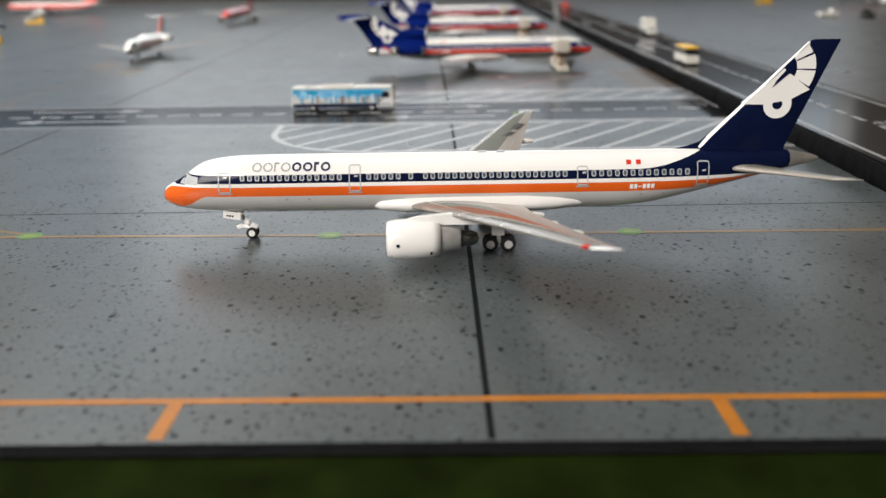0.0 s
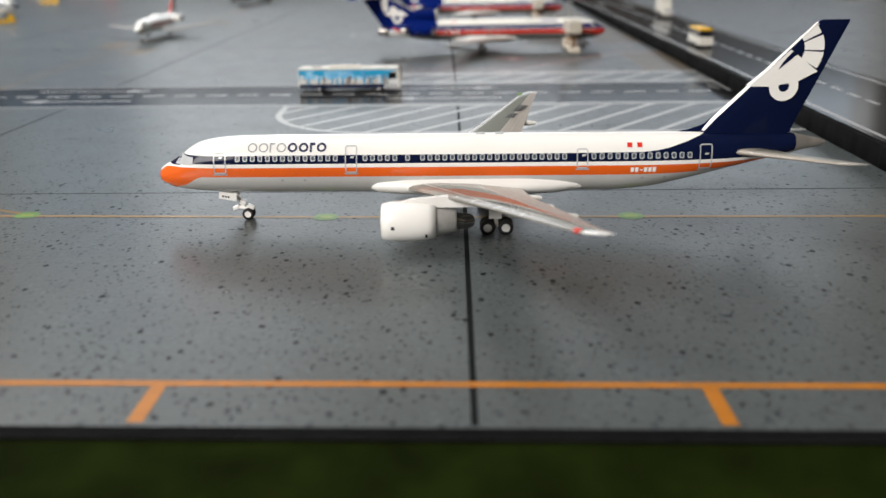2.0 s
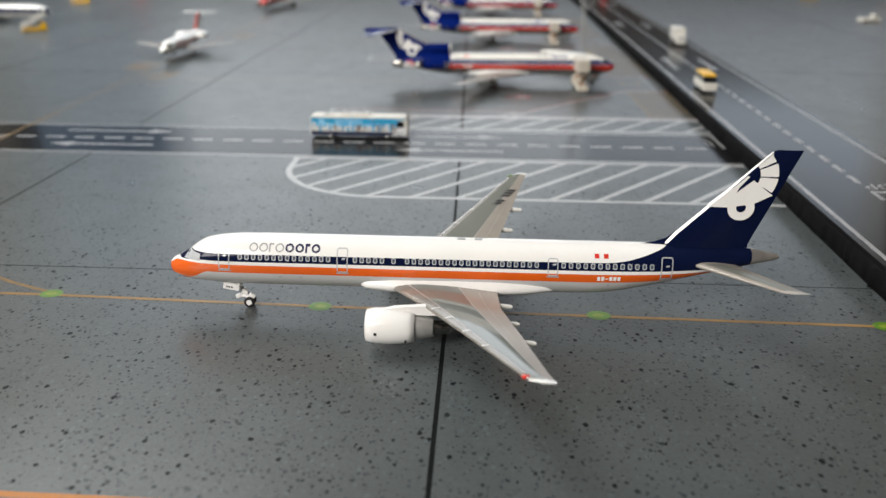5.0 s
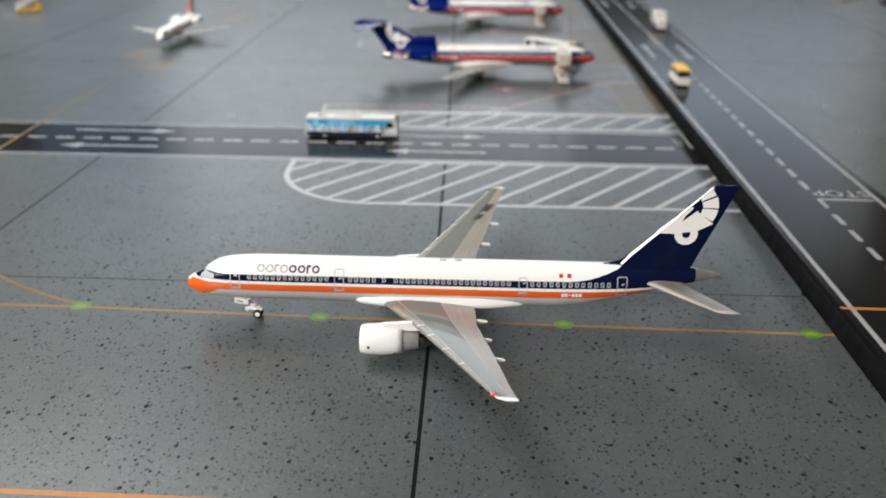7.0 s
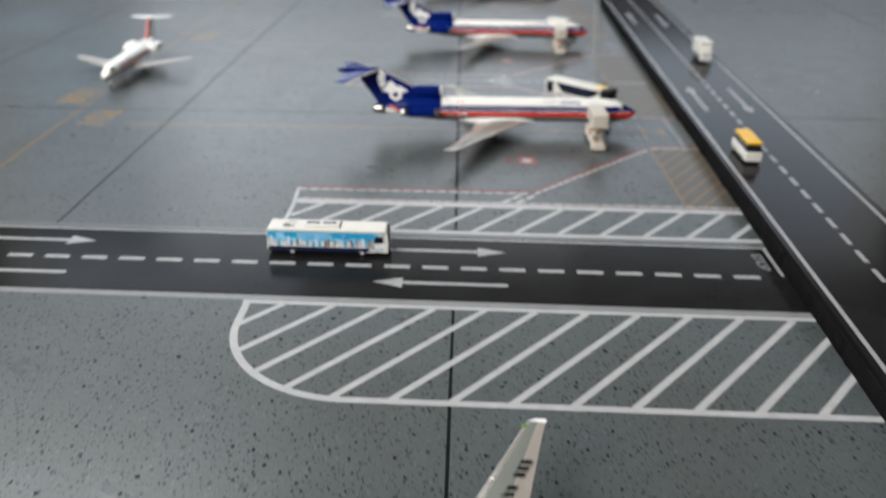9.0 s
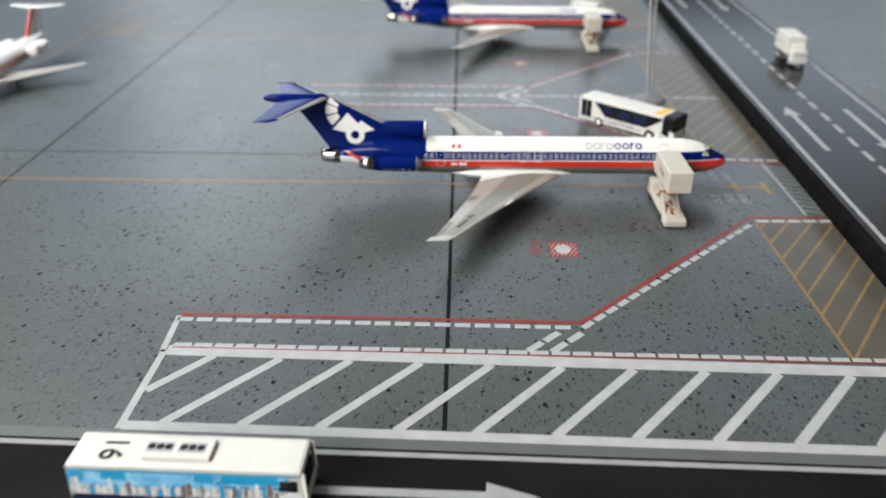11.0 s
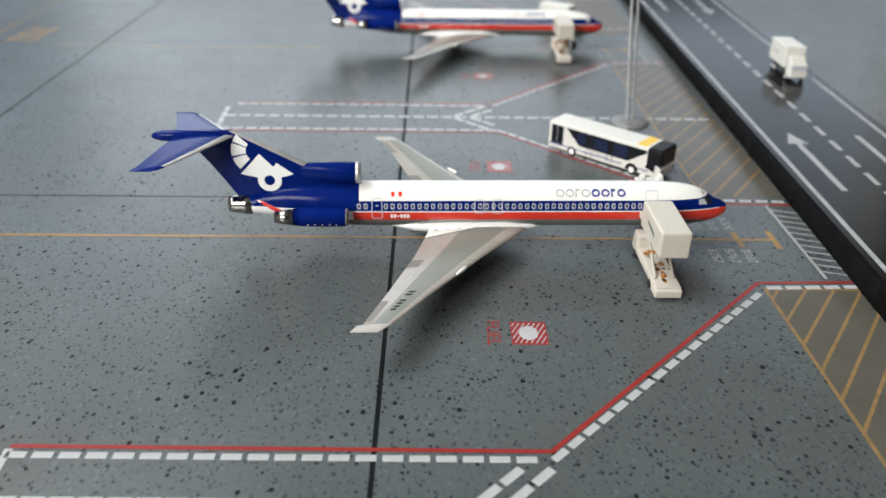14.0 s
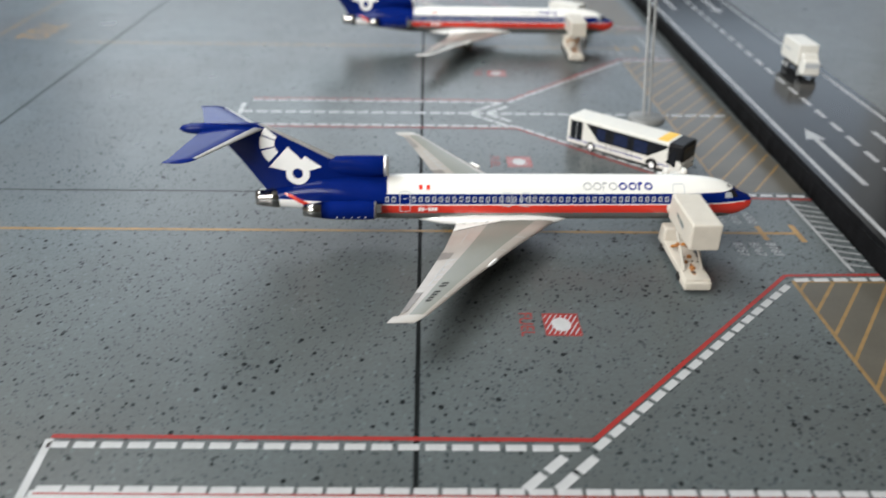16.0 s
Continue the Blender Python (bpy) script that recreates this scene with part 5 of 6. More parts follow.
        for y in (-0.34, 0.34):
            wheel(0, y, 0.58, wm, gear)
        strut("oleo_leg", (0, 0, 0.5), (0, 0, 2.1), 0.15, WHITE_PAINT, gear)
    gear = empty("nose_gear", 0, 0)
    gear.parent = plane
    gear.matrix_basis = spot(N - 4.4, 0, 0)
    wm = wheel_mesh(0.42, 0.24)
    for y in (-0.24, 0.24):
        wheel(0, y, 0.42, wm, gear)
    strut("oleo_leg", (0, 0, 0.4), (0.2, 0, 2.2), 0.11, WHITE_PAINT, gear)
    # centre engine: duct on the roof, pod and tailpipe
    v, f, i = lathe([(-8.0, 0.72), (-7.9, 0.86), (-8.0, 0.94), (-9.5, 0.97), (-11.5, 0.95), (-13.2, 0.88), (-15.0, 0.55)], 32, 'x')
    v = [(x, y * max(0.3, min(1.0, 1.0 - (-9.0 - x) * 0.16)), z) for x, y, z in v]
    part("intake_duct", v, f, [SILVER, BLUE], plane, "", [0 if k < 2 else 1 for k in i], True, spot(0, 0, 6.85))
    turned("intake_lip", [(-7.82, 0.74), (-7.74, 0.84), (-7.82, 0.92), (-8.12, 0.955), (-8.12, 0.72)], [SILVER], [0], plane, spot(0, 0, 6.85), segs=32)
    turned("duct_mouth", [(-8.5, 0.03), (-8.55, 0.7), (-8.06, 0.72)], [DARK_METAL], [0], plane, spot(0, 0, 6.85), segs=24)
    box_part("duct_base", (5.6, 0.72, 1.2), (-11.0, 0, 5.45), BLUE, plane, 0.2)
    turned("centre_tailpipe", [(-17.35, 0.86), (-17.4, 0.93), (-18.1, 0.92), (-18.25, 0.86), (-19.0, 0.80), (-19.45, 0.70), (-19.52, 0.5), (-18.8, 0.1)], [CHROME], [0], plane, spot(0, 0, 3.83), segs=28)
    fin = aerofoil("fin", [(4.6, -10.8, -18.6, 0, 0.9), (6.3, -10.5, -19.7, 0, 0.8), (7.62, -12.0, -20.6, 0, 0.62), (10.75, -18.4, -23.0, 0, 0.34)], [BLUE, SILVER], lambda c, i, up: 1 if (c < 3 and i == 2) else 0, plane, "", True)
    sf = fin_face([(4.6, -10.8, -18.6, 0, 0.9), (6.3, -10.5, -19.7, 0, 0.8), (7.62, -12.0, -20.6, 0, 0.62), (10.75, -18.4, -23.0, 0, 0.34)])
    ring_print("emblem", -15.62, 6.30, 0.46, 1.03, WHITE_PAINT, fin, sf, 0.04)
    fin_print("emblem", [(-18.06, 6.9), (-16.50, 6.53), (-15.40, 6.95)], WHITE_PAINT, fin, sf, 0.03)
    fin_print("emblem", [(-18.06, 6.9), (-15.40, 6.95), (-15.22, 7.54), (-16.35, 8.73)], WHITE_PAINT, fin, sf, 0.03)
    fin_print("emblem", [(-15.40, 6.95), (-14.55, 6.57), (-13.51, 6.88), (-14.93, 7.9), (-15.22, 7.54)], WHITE_PAINT, fin, sf, 0.035)
    for a0, a1 in ((137, 156), (160, 191), (196, 226)):
        fin_print("emblem", ring_sector(-16.49, 8.95, 0.97, 2.22, a0, a1), WHITE_PAINT, fin, sf, 0.03)
    turned("bullet_fairing", [(-18.5, 0.06), (-19.2, 0.24), (-21.5, 0.40), (-23.6, 0.50), (-24.7, 0.46), (-25.4, 0.30), (-25.7, 0.04)], [BLUE], [0], plane, spot(0.35, 0, 10.26), segs=24)
    for s in (-1, 1):
        aerofoil("tailplane", [(s * 0.2, -18.35, -23.3, 10.28, 0.40), (s * 6.0, -22.55, -24.8, 9.96, 0.22), (s * 6.45, -22.95, -25.05, 9.94, 0.18), (s * 6.75, -23.5, -25.1, 9.92, 0.06)], [BLUE, SILVER], lambda c, i, up: 1 if c < 3 and i == 0 else 0, plane)
    return plane


def tail_jet(x, y, turn):
    """A small white and red airliner with tail engines; nose towards +x."""
    plane = empty("model_airliner", x, y, 0, turn)
    tagged(plane, "small white and red T-tail model airliner on the lead-in line", "model aircraft")
    N = 15.2
    hull = Hull([(N, 2.9, 2.8, 0.05), (N - 0.2, 3.2, 2.5, 0.4), (N - 0.8, 3.6, 2.2, 0.8), (N - 1.8, 4.1, 1.95, 1.2), (N - 3, 4.6, 1.8, 1.5), (N - 5, 4.9, 1.7, 1.7), (0, 4.95, 1.7, 1.72),
                 (-9, 4.95, 1.8, 1.7), (-13, 4.9, 2.5, 1.2), (-16.5, 4.5, 3.5, 0.5), (-17.4, 4.3, 3.9, 0.15)],
                lambda x: (smooth_curve([-18, -10, N - 3, N], [3.4, 2.7, 2.7, 2.6], x), smooth_curve([-18, -10, N - 3, N], [3.7, 3.75, 3.75, 2.9], x)))
    hull.build(plane, [CREAM_PAINT, ROSE_PALE, BLACK_PRINT], lambda b, x: 2 if b == 0 and x > N - 0.9 else (1 if b == 1 and -12 < x < N - 5 else 0), (7, 3, 9), 60)
    for side in (-1, 1):
        hull.decal("cockpit_window", [[(N - 3.0, 3.8), (N - 1.5, 3.55), (N - 1.75, 3.95), (N - 2.8, 4.3)]], GLASS_DARK, plane, side, 0.03)
        hull.decal("title_bar", [[(3, 3.9), (10, 3.9), (10, 4.35), (3, 4.35)]], ROSE_PALE, plane, side, 0.02)
        aerofoil("wing", [(side * 1.0, 5.5, -0.5, 1.9, 0.7), (side * 1.7, 5.0, -0.6, 1.95, 0.65), (side * 11.9, -1.8, -3.9, 2.7, 0.22), (side * 12.2, -2.4, -4.0, 2.72, 0.1)],
                 [WING_SILVER, WHITE_PAINT, WING_BEIGE], lambda c, i, up: 1 if not up else (0 if c < 2 else (2 if c < 8 else 1)), plane)
        turned("engine", [(-6.4, 0.72), (-6.5, 0.92), (-8.0, 1.02), (-10.4, 0.95), (-11.8, 0.7), (-11.9, 0.4)], [WHITE_PAINT], [0], plane, spot(0, side * 2.75, 3.75), segs=24)
        turned("engine_intake", [(-6.9, 0.04), (-6.8, 0.68), (-6.42, 0.74)], [DARK_METAL], [0], plane, spot(0, side * 2.75, 3.75), segs=20)
        box_part("engine_pylon", (2.6, 1.2, 0.2), (-9, side * 1.6, 3.6), CREAM_PAINT, plane, 0.05)
        aerofoil("tailplane", [(side * 0.1, -15.3, -18.6, 8.6, 0.3), (side * 4.3, -17.0, -19.0, 8.7, 0.12)], [CREAM_PAINT], lambda c, i, up: 0, plane)
        wm = wheel_mesh(0.5, 0.4)
        gear = empty("main_gear", 0, 0)
        gear.parent = plane
        gear.matrix_basis = spot(-0.6, side * 2.5, 0)
        wheel(0, 0, 0.5, wm, gear)
        strut("oleo_leg", (0, 0, 0.5), (0, -side * 0.4, 2.0), 0.14, CREAM_PAINT, gear)
    gear = empty("nose_gear", 0, 0)
    gear.parent = plane
    gear.matrix_basis = spot(N - 2.6, 0, 0)
    wheel(0, 0, 0.42, wheel_mesh(0.42, 0.4), gear)
    strut("oleo_leg", (0, 0, 0.4), (-0.2, 0, 2.1), 0.11, CREAM_PAINT, gear)
    aerofoil("fin", [(4.2, -10.4, -16.6, 0, 0.9), (8.7, -14.8, -18.6, 0, 0.5)], [RED, CREAM_PAINT], lambda c, i, up: 0 if c < 3 or c > 8 else 1, plane, "white fin with red leading edge", True)
    return plane


twin = twin_jet()
tri = tri_jet()
copy_thing(tri, spot(4.8, 228.0, 0, 0, 0, 1.5))
copy_thing(tri, spot(4.8, 305.0, 0, 0, 0, 1.5))
small = tail_jet(-70.6, 193.0, -86.5)


# ---- ground vehicles ----
def wheels(parent, places, r=0.45, w=0.32):
    wm = wheel_mesh(r, w)
    for x, y in places:
        wheel(x, y, r, wm, parent)


def side_panel(name, pts, y, mat, parent, label=""):
    """A printed panel on the flank at y, from (x, z) corners."""
    f = tuple(range(len(pts)))
    return part(name, [(x, y, z) for x, z in pts], [f if y < 0 else f[::-1]], mat, parent, label)


def mural_coach():
    c = empty("coach", -14.15, 113.0)
    tagged(c, "white coach with pale blue city mural, standing on the road", "coach")
    box_part("body", (14.4, 3.1, 2.85), (0, 0, 0.42), PLASTIC_WHITE, c, 0.22, taper=(0.985, 0.94))
    for y in (-1, 1):
        yy = y * 1.575
        side_panel("sky_panel", [(-7.0, 1.75), (6.2, 1.75), (6.2, 2.85), (-7.0, 2.85)], yy * 0.985, ARTBLUE, c, "pale blue printed sky mural")
        side_panel("city_panel", [(-7.0, 1.02), (5.5, 1.02), (6.2, 1.75), (-7.0, 1.75)], yy * 0.993, ARTCITY, c, "printed city skyline mural")
        side_panel("skirt_panel", [(-7.0, 0.48), (4.6, 0.48), (5.4, 1.02), (-7.0, 1.02)], yy, SKIRT, c)
        side_panel("driver_window", [(5.6, 1.7), (6.75, 1.7), (6.75, 2.6), (5.75, 2.6)], yy * 0.992, GLASS_DARK, c)
        for k in range(4):
            side_panel("lettering_bar", [(2.0 + k * 1.0, 2.2), (2.75 + k * 1.0, 2.2), (2.75 + k * 1.0, 2.36), (2.0 + k * 1.0, 2.36)], yy * 0.992, TITLE_BLUE, c)
            side_panel("lettering_bar", [(2.4 + k * 0.9, 1.92), (3.05 + k * 0.9, 1.92), (3.05 + k * 0.9, 2.04), (2.4 + k * 0.9, 2.04)], yy * 0.995, TITLE_BLUE, c)
        rng = random.Random(5)
        for k in range(34):
            x = -6.9 + 0.37 * k + rng.uniform(-0.1, 0.1)
            w, h, lo = rng.uniform(0.14, 0.36), rng.uniform(0.5, 1.35), rng.uniform(0.98, 1.25)
            mat = rng.choice((MURAL_WHITE, MURAL_WHITE, MURAL_BROWN, MURAL_CYAN, ARTCITY))
            side_panel("mural_building", [(x, lo), (x + w, lo), (x + w * 0.9, lo + h), (x + w * 0.2, lo + h * 0.93)], yy * (1.003 + 0.0008 * (k % 4)), mat, c)
        for x, w in ((-6.9, 0.9), (-5.0, 1.6), (0.6, 1.2), (2.2, 3.6)):
            side_panel("mural_sky_patch", [(x, 2.25), (x + w, 2.2), (x + w * 0.94, 2.84), (x + 0.1, 2.84)], yy * 0.996, MURAL_CYAN, c)
        side_panel("roof_edge_stripe", [(-7.0, 2.86), (7.0, 2.86), (6.95, 3.0), (-6.98, 3.0)], yy * 0.985, MURAL_CYAN, c)
    part("windscreen", [(7.19, -1.4, 1.25), (7.19, 1.4, 1.25), (7.12, 1.36, 2.95), (7.12, -1.36, 2.95)], [(0, 1, 2, 3)], GLASS_DARK, c)
    for y in (-1, 1):
        strut("screen_pillar", (7.24, y * 1.44, 0.9), (7.14, y * 1.40, 3.0), 0.11, PLASTIC_WHITE, c)
        side_panel("cab_panel", [(4.7, 0.48), (7.05, 0.48), (7.05, 1.75), (6.2, 1.75), (5.3, 1.02)], y * 1.5795, MURAL_WHITE, c)
        for k in range(3):
            side_panel("swoosh_line", [(4.4 + 0.3 * k, 0.60 + 0.2 * k), (6.9, 0.5 + 0.2 * k), (6.9, 0.55 + 0.2 * k), (4.45 + 0.3 * k, 0.68 + 0.2 * k)], y * 1.5815, SKIRT, c)
    part("front_bumper", *block("b", 7.1, 7.26, -1.5, 1.5, 0.4, 0.8, 0, 0, "")[:2], PLASTIC_WHITE, c)
    ac = box_part("roof_unit", (4.2, 1.7, 0.32), (-0.6, -0.05, 3.24), PLASTIC_WHITE, c, 0.1)
    for gx in (-1.1, 0.85):
        part("vent_plate", [(gx - 0.82, -0.42, 0.328), (gx + 0.82, -0.42, 0.328), (gx + 0.82, 0.42, 0.328), (gx - 0.82, 0.42, 0.328)], [(0, 1, 2, 3)], TITLE_GREY, ac)
        for k in range(3):
            v, f, i = lathe([(0.332, 0.10), (0.35, 0.235), (0.345, 0.25)], 14, 'z')
            part("vent", v, f, BLACK_PRINT, ac, "", None, False, spot(gx + 0.52 * (k - 1), 0, 0))
    words("roof_number", "16", 2.0, BLACK_PRINT, c, spot(-4.6, -0.05, 3.30, 0, 0, -90), "black roof number")
    words("roof_number", "16", 2.0, BLACK_PRINT, c, spot(-4.68, -0.05, 3.305, 0, 0, -90), "black roof number")
    part("roof_rail", *block("r", -7.0, 7.0, -1.5, -1.42, 3.1, 3.22, 0, 0, "")[:2], PLASTIC_WHITE, c)
    wheels(c, [(-4.2, -1.38), (-4.2, 1.38), (4.2, -1.38), (4.2, 1.38)], 0.48)
    return c


def apron_bus(x, y, turn, label):
    b = empty("apron_bus", x, y, 0, turn)
    tagged(b, label, "bus", "airport buses")
    box_part("body", (14.3, 3.4, 3.2), (0.0, 0, 0.35), PLASTIC_WHITE, b, 0.2)
    # black wrap-round front: roof cap, windscreen and the white lower apron with its lamps
    box_part("front_mask", (1.9, 3.44, 1.95), (6.3, 0, 1.62), BLACK_PRINT, b, 0.26, "glossy black front mask")
    part("windscreen", [(7.262, -1.38, 1.72), (7.262, 1.38, 1.72), (7.258, 1.34, 3.2), (7.258, -1.34, 3.2)], [(0, 1, 2, 3)], GLASS_DARK, b)
    box_part("bumper", (0.6, 3.46, 1.1), (6.98, 0, 0.42), PLASTIC_WHITE, b, 0.16)
    for y in (-1, 1):
        part("headlight", [(7.288, y * 1.5, 0.95), (7.288, y * 0.95, 0.95), (7.288, y * 0.95, 1.2), (7.288, y * 1.5, 1.2)], [(0, 1, 2, 3) if y < 0 else (3, 2, 1, 0)], GLASS_DARK, b)
    part("roof_stripe", [(4.05, -1.55, 3.562), (5.25, -1.55, 3.562), (5.25, 1.55, 3.562), (4.05, 1.55, 3.562)], [(0, 1, 2, 3)], YELLOW, b, "orange roof stripe")
    for x in (-5.2, -1.6, 1.9):
        part("roof_seam", [(x, -1.5, 3.556), (x + 0.06, -1.5, 3.556), (x + 0.06, 1.5, 3.556), (x, 1.5, 3.556)], [(0, 1, 2, 3)], LINE_GREY, b)
    for y in (-1, 1):
        yy = y * 1.712
        rear = side_panel("window", [(-6.7, 0.95), (-5.1, 0.95), (-5.1, 3.2), (-6.7, 3.2)], yy, GLASS_DARK, b)
        side_panel("door_post", [(-5.93, 0.95), (-5.87, 0.95), (-5.87, 3.2), (-5.93, 3.2)], yy * 1.004, TITLE_GREY, rear)
        band = side_panel("window", [(-4.75, 3.2), (-2.9, 1.45), (3.3, 1.45), (5.6, 3.0), (5.3, 3.2)], yy, GLASS_DARK, b)
        for x, w in ((-3.2, 1.1), (-1.0, 1.7), (1.5, 1.6)):
            side_panel("pane", [(x, 1.62), (x + w, 1.62), (x + w, 2.95), (x, 2.95)], yy * 1.002, SKIRT, band)
        for x in (-1.95, -1.25, 0.75, 1.35):
            side_panel("door_post", [(x, 0.55), (x + 0.07, 0.55), (x + 0.07, 3.05), (x, 3.05)], yy * 1.004, BLACK_PRINT, band)
        side_panel("stripe", [(-6.95, 0.88), (2.7, 0.88), (2.7, 1.0), (-6.95, 1.0)], yy * 1.003, TITLE_BLUE, b)
        side_panel("stripe", [(4.6, 0.88), (5.9, 0.88), (5.9, 1.0), (4.6, 1.0)], yy * 1.003, TITLE_BLUE, b)
        side_panel("quarter_window", [(5.45, 1.35), (6.6, 1.0), (6.6, 2.85), (6.15, 2.9)], yy * 1.018, GLASS_DARK, b)
    for k in range(7):
        x = -0.95 + 0.25 * k
        side_panel("lettering_bar", [(x, 1.12), (x + 0.18, 1.12), (x + 0.18, 1.26), (x, 1.26)], -1.722, TITLE_GREY, b)
    for x, y in ((-3.8, -1.58), (-3.8, 1.58), (3.9, -1.58), (3.9, 1.58)):
        s = -1 if y < 0 else 1
        arch = [(x + 0.78 * math.cos(a), 0.56 + 0.78 * math.sin(a)) for a in np.linspace(0, math.pi, 13)]
        side_panel("wheel_arch", arch if s < 0 else arch[::-1], s * 1.716, BLACK_PRINT, b) if x > 0 else None
    wheels(b, [(-3.8, -1.62), (-3.8, 1.62), (3.9, -1.62), (3.9, 1.62)], 0.58, 0.32)
    return b


def minibus():
    b = empty("minibus", 44.4, 144.5, 2.13, -90.6)
    tagged(b, "white minibus with yellow roof driving on service road", "minibus")
    box_part("body", (7.4, 2.5, 1.3), (0, 0, 0.42), PLASTIC_WHITE, b, 0.18)
    box_part("cabin", (6.9, 2.3, 1.25), (-0.1, 0, 1.62), GLASS_DARK, b, 0.16, taper=(0.94, 0.9))
    box_part("roof", (6.6, 2.25, 0.38), (-0.1, 0, 2.78), YELLOW, b, 0.14, "bright yellow roof")
    for x in (-2.9, -1.2, 0.6, 2.3):
        box_part("pillar", (0.18, 2.34, 1.2), (x, 0, 1.62), PLASTIC_WHITE, b, 0.03, taper=(1, 0.91))
    box_part("bumper", (0.35, 2.4, 0.4), (3.6, 0, 0.35), PLASTIC_WHITE, b, 0.1)
    wheels(b, [(-2.3, -1.1), (-2.3, 1.1), (2.3, -1.1), (2.3, 1.1)], 0.45)
    return b


def box_truck():
    b = empty("box_truck", 53.2, 207.6, 2.13, -90.6)
    tagged(b, "white box truck on the service road", "truck")
    box_part("cargo_box", (6.0, 2.75, 2.9), (-1.3, 0, 1.35), PLASTIC_WHITE, b, 0.12)
    box_part("cab", (1.9, 2.5, 2.0), (3.0, 0, 0.5), PLASTIC_WHITE, b, 0.22, taper=(0.82, 0.92))
    box_part("roof_deflector", (1.3, 2.3, 0.8), (2.4, 0, 2.45), PLASTIC_WHITE, b, 0.2, taper=(0.6, 0.9))
    part("windscreen", [(3.93, -1.02, 1.55), (3.93, 1.02, 1.55), (3.84, 0.98, 2.2), (3.84, -0.98, 2.2)], [(0, 1, 2, 3)], WIN_GREY, b)
    box_part("chassis", (7.6, 1.3, 0.6), (-0.3, 0, 0.5), TYRE, b, 0.06)
    for k in range(3):
        side_panel("lettering_bar", [(-3.2 + k * 0.8, 2.7), (-2.6 + k * 0.8, 2.7), (-2.6 + k * 0.8, 3.0), (-3.2 + k * 0.8, 3.0)], -1.385, TITLE_GREY, b)
    wheels(b, [(-2.9, -1.1), (-2.9, 1.1), (-1.7, -1.1), (-1.7, 1.1), (2.7, -1.1), (2.7, 1.1)], 0.5)
    return b


def catering_truck(x, y, turn):
    b = empty("catering_truck", x, y, 0, turn)
    tagged(b, "cream catering high-loader with raised box and rusty lift", "service truck", "loaders at the aircraft")
    box_part("chassis", (7.6, 2.1, 0.62), (-0.2, 0, 0.55), LOADER_CREAM, b, 0.1)
    box_part("rear_step", (1.5, 2.25, 0.75), (-3.5, 0, 0.22), LOADER_CREAM, b, 0.15)
    box_part("cab", (1.7, 2.2, 1.75), (3.4, 0, 0.55), LOADER_CREAM, b, 0.2, taper=(0.8, 0.94))
    part("windscreen", [(4.20, -0.9, 1.35), (4.20, 0.9, 1.35), (4.08, 0.86, 2.05), (4.08, -0.86, 2.05)], [(0, 1, 2, 3)], GLASS_DARK, b)
    box = box_part("raised_box", (6.0, 2.45, 2.3), (-0.9, 0, 3.75), LOADER_CREAM, b, 0.16)
    box_part("platform", (1.5, 2.0, 0.5), (2.7, 0, 3.8), LOADER_CREAM, b, 0.1)
    for s in (-1, 1):
        strut("scissor_arm", (-2.6, s * 0.75, 1.15), (1.6, s * 0.75, 3.8), 0.14, LOADER_CREAM, b)
        strut("scissor_arm", (1.6, s * 0.62, 1.15), (-2.6, s * 0.62, 3.8), 0.14, RUST, b)
    for p, r in (((-0.5, 0.9, 2.45), 0.20), ((-0.5, -0.9, 2.45), 0.20), ((-2.3, 0.0, 1.2), 0.24), ((-1.3, 0.35, 1.2), 0.22), ((-0.4, -0.3, 1.2), 0.22)):
        turned("pivot", [(-0.14, 0.02), (-0.12, r), (0.12, r), (0.14, 0.02)], [RUST], [0], b, spot(*p), segs=14)
    for k, (x, y, r) in enumerate(((-2.9, 0.1, 0.26), (-1.9, -0.1, 0.24), (-1.2, 0.5, 0.17), (-1.15, 0.1, 0.19), (-1.1, -0.35, 0.17), (-1.2, -0.75, 0.14), (-0.4, 0.2, 0.2))):
        turned("bolt_hole", [(1.165, 0.02), (1.20, r * 0.75), (1.22, r * 0.5)], [RUST_DARK], [0], b, spot(x, y, 0), axis='z', segs=12)
        w, h = r * (1.9 if k in (0, 1) else 0.9), r * 0.75
        part("rust_stain", [(x - w, y - h * 0.3, 1.178), (x - w * 0.4, y - h, 1.178), (x + w * 0.8, y - h * 0.8, 1.178), (x + w, y + h * 0.4, 1.178), (x + w * 0.2, y + h, 1.178), (x - w * 0.7, y + h * 0.6, 1.178)], [(0, 1, 2, 3, 4, 5)], RUST, b)
    strut("cross_tube", (-0.5, -1.0, 2.45), (-0.5, 1.0, 2.45), 0.12, RUST, b)
    side_panel("logo_bar", [(-1.1, 0.95), (0.9, 1.25), (1.0, 1.5), (-1.0, 1.25)], 1.232, TEAL, box)
    side_panel("logo_bar", [(-1.0, 0.78), (0.2, 0.95), (0.2, 1.05), (-1.0, 0.9)], 1.232, TITLE_GREY, box)
    wheels(b, [(-2.2, -0.95), (-2.2, 0.95), (2.9, -0.95), (2.9, 0.95)], 0.42, 0.3)
    return b


coach = mural_coach()
bus = apron_bus(23.1, 179.6, -40.5, "long white airport bus with black glazing and orange roof stripe")
minibus()
truck = box_truck()
truck_2 = copy_thing(truck, spot(25.2, 240.8, 0, 0, 0, -38))
tagged(truck_2, "white box truck standing behind an airliner nose", "truck")
loader = catering_truck(22.9, 154.6, 92)
dark_rims(loader)
copy_thing(loader, spot(22.7, 222.2, 0, 0, 0, 91))
copy_thing(loader, spot(22.7, 299.0, 0, 0, 0, 91))


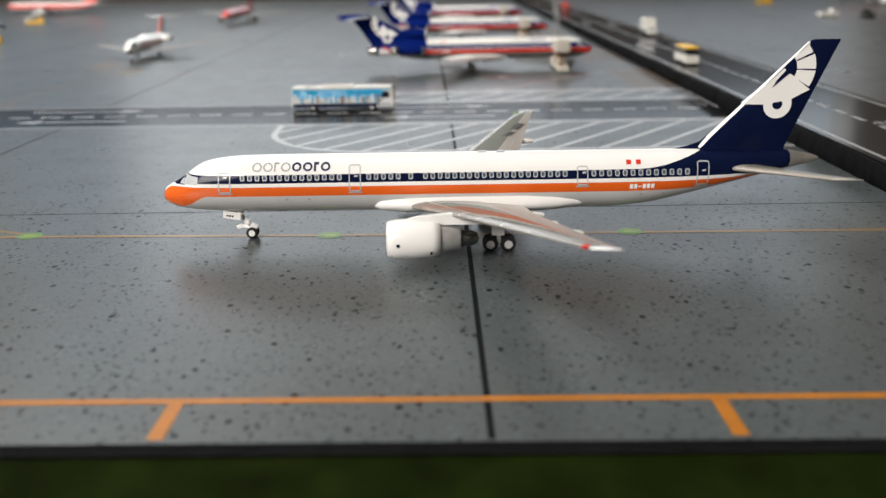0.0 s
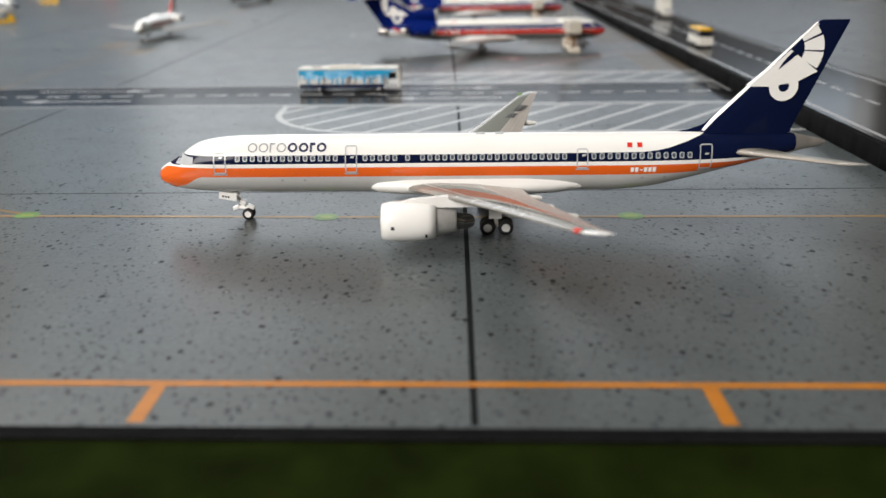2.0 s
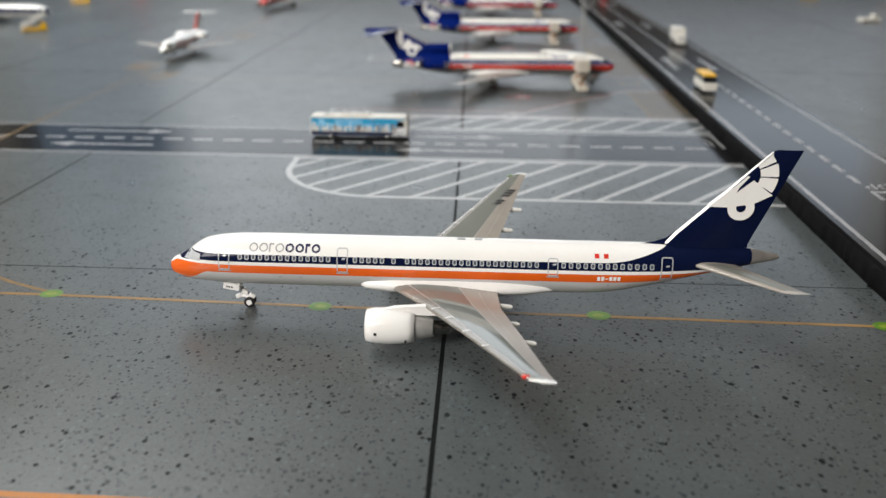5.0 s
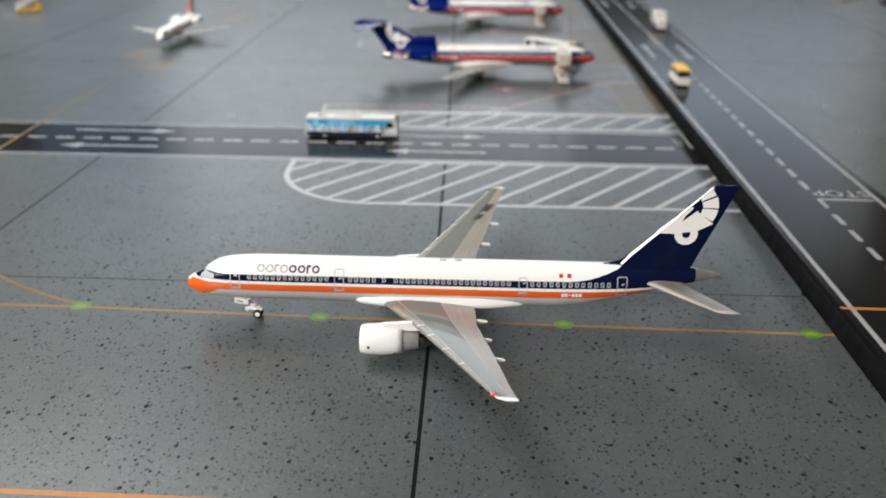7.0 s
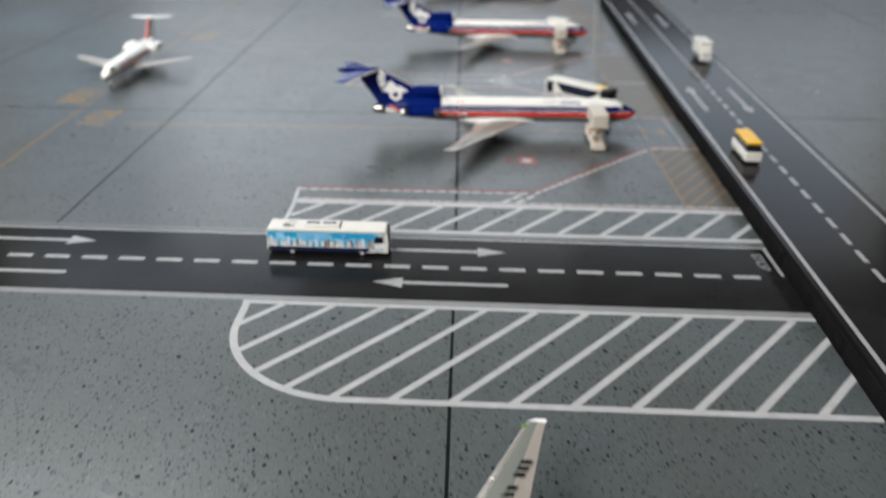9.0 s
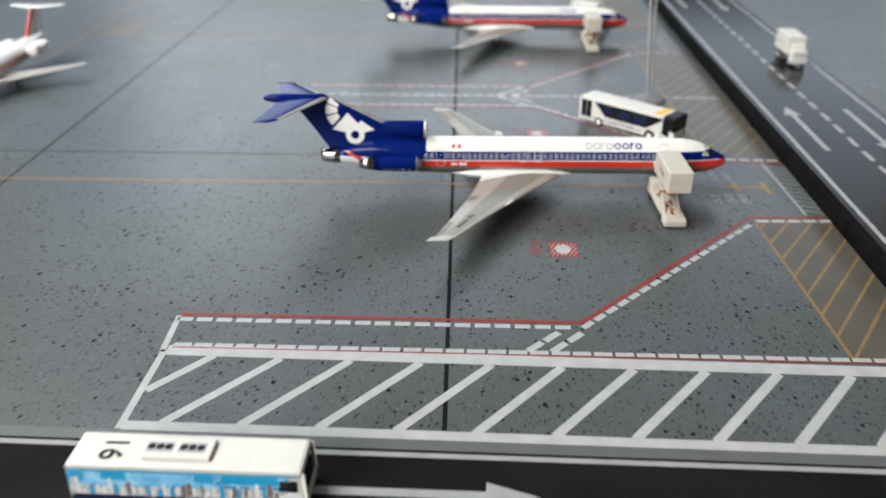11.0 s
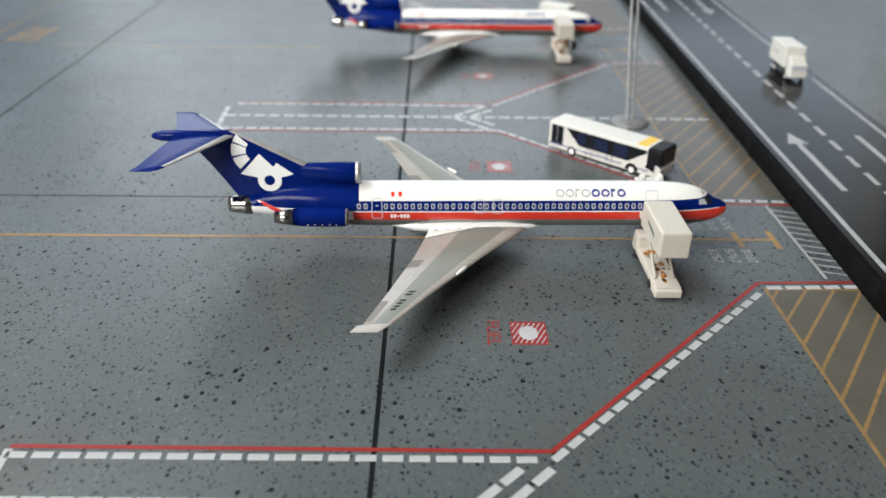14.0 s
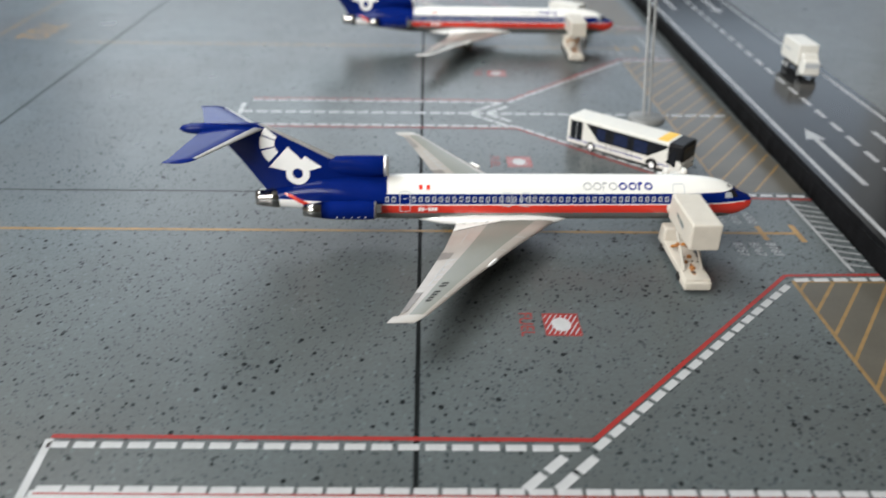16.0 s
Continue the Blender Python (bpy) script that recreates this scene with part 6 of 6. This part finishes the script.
def lift_platform(x, y, turn):
    """A small white lift with two raised guards, on the far side of the nearest three-engined airliner."""
    b = empty("lift_platform", x, y, 0, turn)
    tagged(b, "small white lift platform with raised guards beside airliner nose", "service truck")
    box_part("chassis", (5.4, 2.1, 0.8), (0.6, 0, 0.35), LOADER_CREAM, b, 0.12)
    for s in (-1, 1):
        strut("lift_arm", (1.6, s * 0.6, 1.0), (-0.8, s * 0.6, 3.6), 0.14, LOADER_CREAM, b)
        box_part("guard", (1.3, 0.62, 0.95), (-0.9, s * 0.85, 3.35), PLASTIC_WHITE, b, 0.14, taper=(0.6, 0.7))
    box_part("platform", (2.4, 2.5, 0.3), (-0.8, 0, 3.15), PLASTIC_WHITE, b, 0.06)
    wheels(b, [(-1.2, -0.95), (-1.2, 0.95), (2.4, -0.95), (2.4, 0.95)], 0.42, 0.3)
    return b


lift = lift_platform(24.55, 167.0, 92)


def mast(x, y):
    m = empty("light_mast", x, y)
    tagged(m, "tall grey twin-tube lighting mast on round foot", "lamp post")
    turned("foot", [(0.0, 2.3), (0.25, 2.3), (0.45, 2.1), (0.5, 0.1)], [STEEL], [0], m, axis='z', segs=40)
    for dx in (-0.36, 0.36):
        strut("tube", (dx, 0, 0.3), (dx - 2.35, 0, 27.0), 0.2, STEEL, m, 14)
    return m


mast(28.05, 192.1)


# ---- far models, seen only as soft shapes ----
def far_airliner(x, y, turn, z=0.0, stripe=None, label="", s=1.0, body=None):
    stripe, body = stripe or PINK, body or WHITE_PAINT
    plane = empty("model_airliner", x, y, z, turn)
    tagged(plane, label, "model aircraft")
    N = 22.0 * s
    hull = Hull([(N, 3.6, 3.5, 0.05), (N - 0.8, 4.4, 2.8, 1.0), (N - 3, 5.6, 2.2, 1.8), (N - 6, 6.0, 2.0, 2.0), (-8 * s, 6.0, 2.0, 2.0), (-15 * s, 6.0, 3.2, 1.4), (-22 * s, 5.6, 5.0, 0.3)],
                lambda q: (3.4, 5.0))
    hull.build(plane, [BELLY, stripe, body], lambda b, q: b, (7, 4, 7), 40)
    for side in (-1, 1):
        aerofoil("wing", [(side * 1.2, 4.5, -3.0, 2.6, 0.8), (side * 18 * s, -5.5, -7.8, 4.6, 0.2)], [WING_SILVER], lambda c, i, up: 0, plane)
        aerofoil("tailplane", [(side * 0.3, -17.5 * s, -21 * s, 5.2, 0.4), (side * 7, -21 * s, -23 * s, 5.8, 0.15)], [WING_SILVER], lambda c, i, up: 0, plane)
        turned("engine", [(4.4, 0.8), (4.5, 1.1), (2.0, 1.2), (0.4, 0.7)], [body if body is WHITE_PAINT else DARK_METAL], [0], plane, spot(0, side * 6.5, 1.9), segs=20)
        strut("main_gear", (-0.5, side * 2.8, 0.0), (-0.5, side * 2.8, 2.6), 0.3, TYRE, plane)
    strut("nose_gear", (N - 5, 0, 0.0), (N - 5, 0, 2.4), 0.25, TYRE, plane)
    aerofoil("fin", [(5.6, -13.5 * s, -20.5 * s, 0, 0.5), (13.5, -20.5 * s, -23.5 * s, 0, 0.25)], [stripe], lambda c, i, up: 0, plane, "", True)
    return plane


far_airliner(-196.0, 415.0, 172, 0, RED, "white and red model airliner far back on the apron", 1.15)
far_airliner(-78.5, 319.0, -92, 0, PINK, "rose-red model airliner far back on the lead-in line", 0.95, PINK)
far_airliner(-159.0, 256.0, 0, 0, NAVY, "white and navy model airliner beside the airstairs", 1.0)
far_airliner(190.0, 352.0, 176, 2.1, PINK, "white and rose model airliner on the second mat", 1.0)


def passenger_stairs(x, y, z, turn, label):
    b = empty("passenger_stairs", x, y, z, turn)
    tagged(b, label, "airstairs")
    box_part("truck_base", (7.0, 2.4, 1.0), (0, 0, 0.4), YELLOW, b, 0.15)
    box_part("cab", (1.6, 2.2, 1.4), (2.6, 0, 1.3), YELLOW, b, 0.2)
    n = 12
    for k in range(n):
        box_part("step", (0.62, 1.9, 0.2), (-3.4 + 0.6 * k, 0, 1.3 + 0.32 * k), PLASTIC_WHITE, b, 0)
    for s in (-1, 1):
        strut("handrail", (-3.6, s * 1.0, 2.2), (3.6, s * 1.0, 6.1), 0.16, PLASTIC_WHITE, b)
        strut("side_beam", (-3.6, s * 1.0, 1.2), (3.6, s * 1.0, 5.0), 0.28, PLASTIC_WHITE, b)
    wheels(b, [(-2.2, -1.1), (-2.2, 1.1), (2.2, -1.1), (2.2, 1.1)], 0.45)
    return b


passenger_stairs(-131.5, 234.5, 0, 35, "white airstairs on a yellow truck beside an aircraft")
passenger_stairs(-166.0, 333.0, 0, 15, "white airstairs on a yellow truck far back on the apron")


def tug(x, y, z, turn, mat, label):
    b = empty("tug", x, y, z, turn)
    tagged(b, label, "tow tractor")
    box_part("body", (6.5, 3.0, 1.3), (0, 0, 0.35), mat, b, 0.25)
    box_part("cab", (1.8, 2.4, 1.2), (1.6, 0, 1.6), mat, b, 0.2, taper=(0.8, 0.9))
    box_part("cab_glass", (1.5, 2.42, 0.6), (1.6, 0, 1.95), GLASS_DARK, b, 0.1, taper=(0.85, 0.92))
    wheels(b, [(-2.0, -1.3), (-2.0, 1.3), (2.0, -1.3), (2.0, 1.3)], 0.6, 0.4)
    return b


tug(127.0, 268.0, 2.1, 10, PLASTIC_WHITE, "low white tow tractor on the second mat")
tug(137.0, 262.0, 2.1, 80, TYRE, "dark tow tractor on the second mat")
tug(144.0, 366.0, 2.1, 10, YELLOW, "yellow tow tractor on the second mat")
tug(47.0 + 6.0, 352.0, 2.15, -90, PINK, "small red vehicle far down the service road")
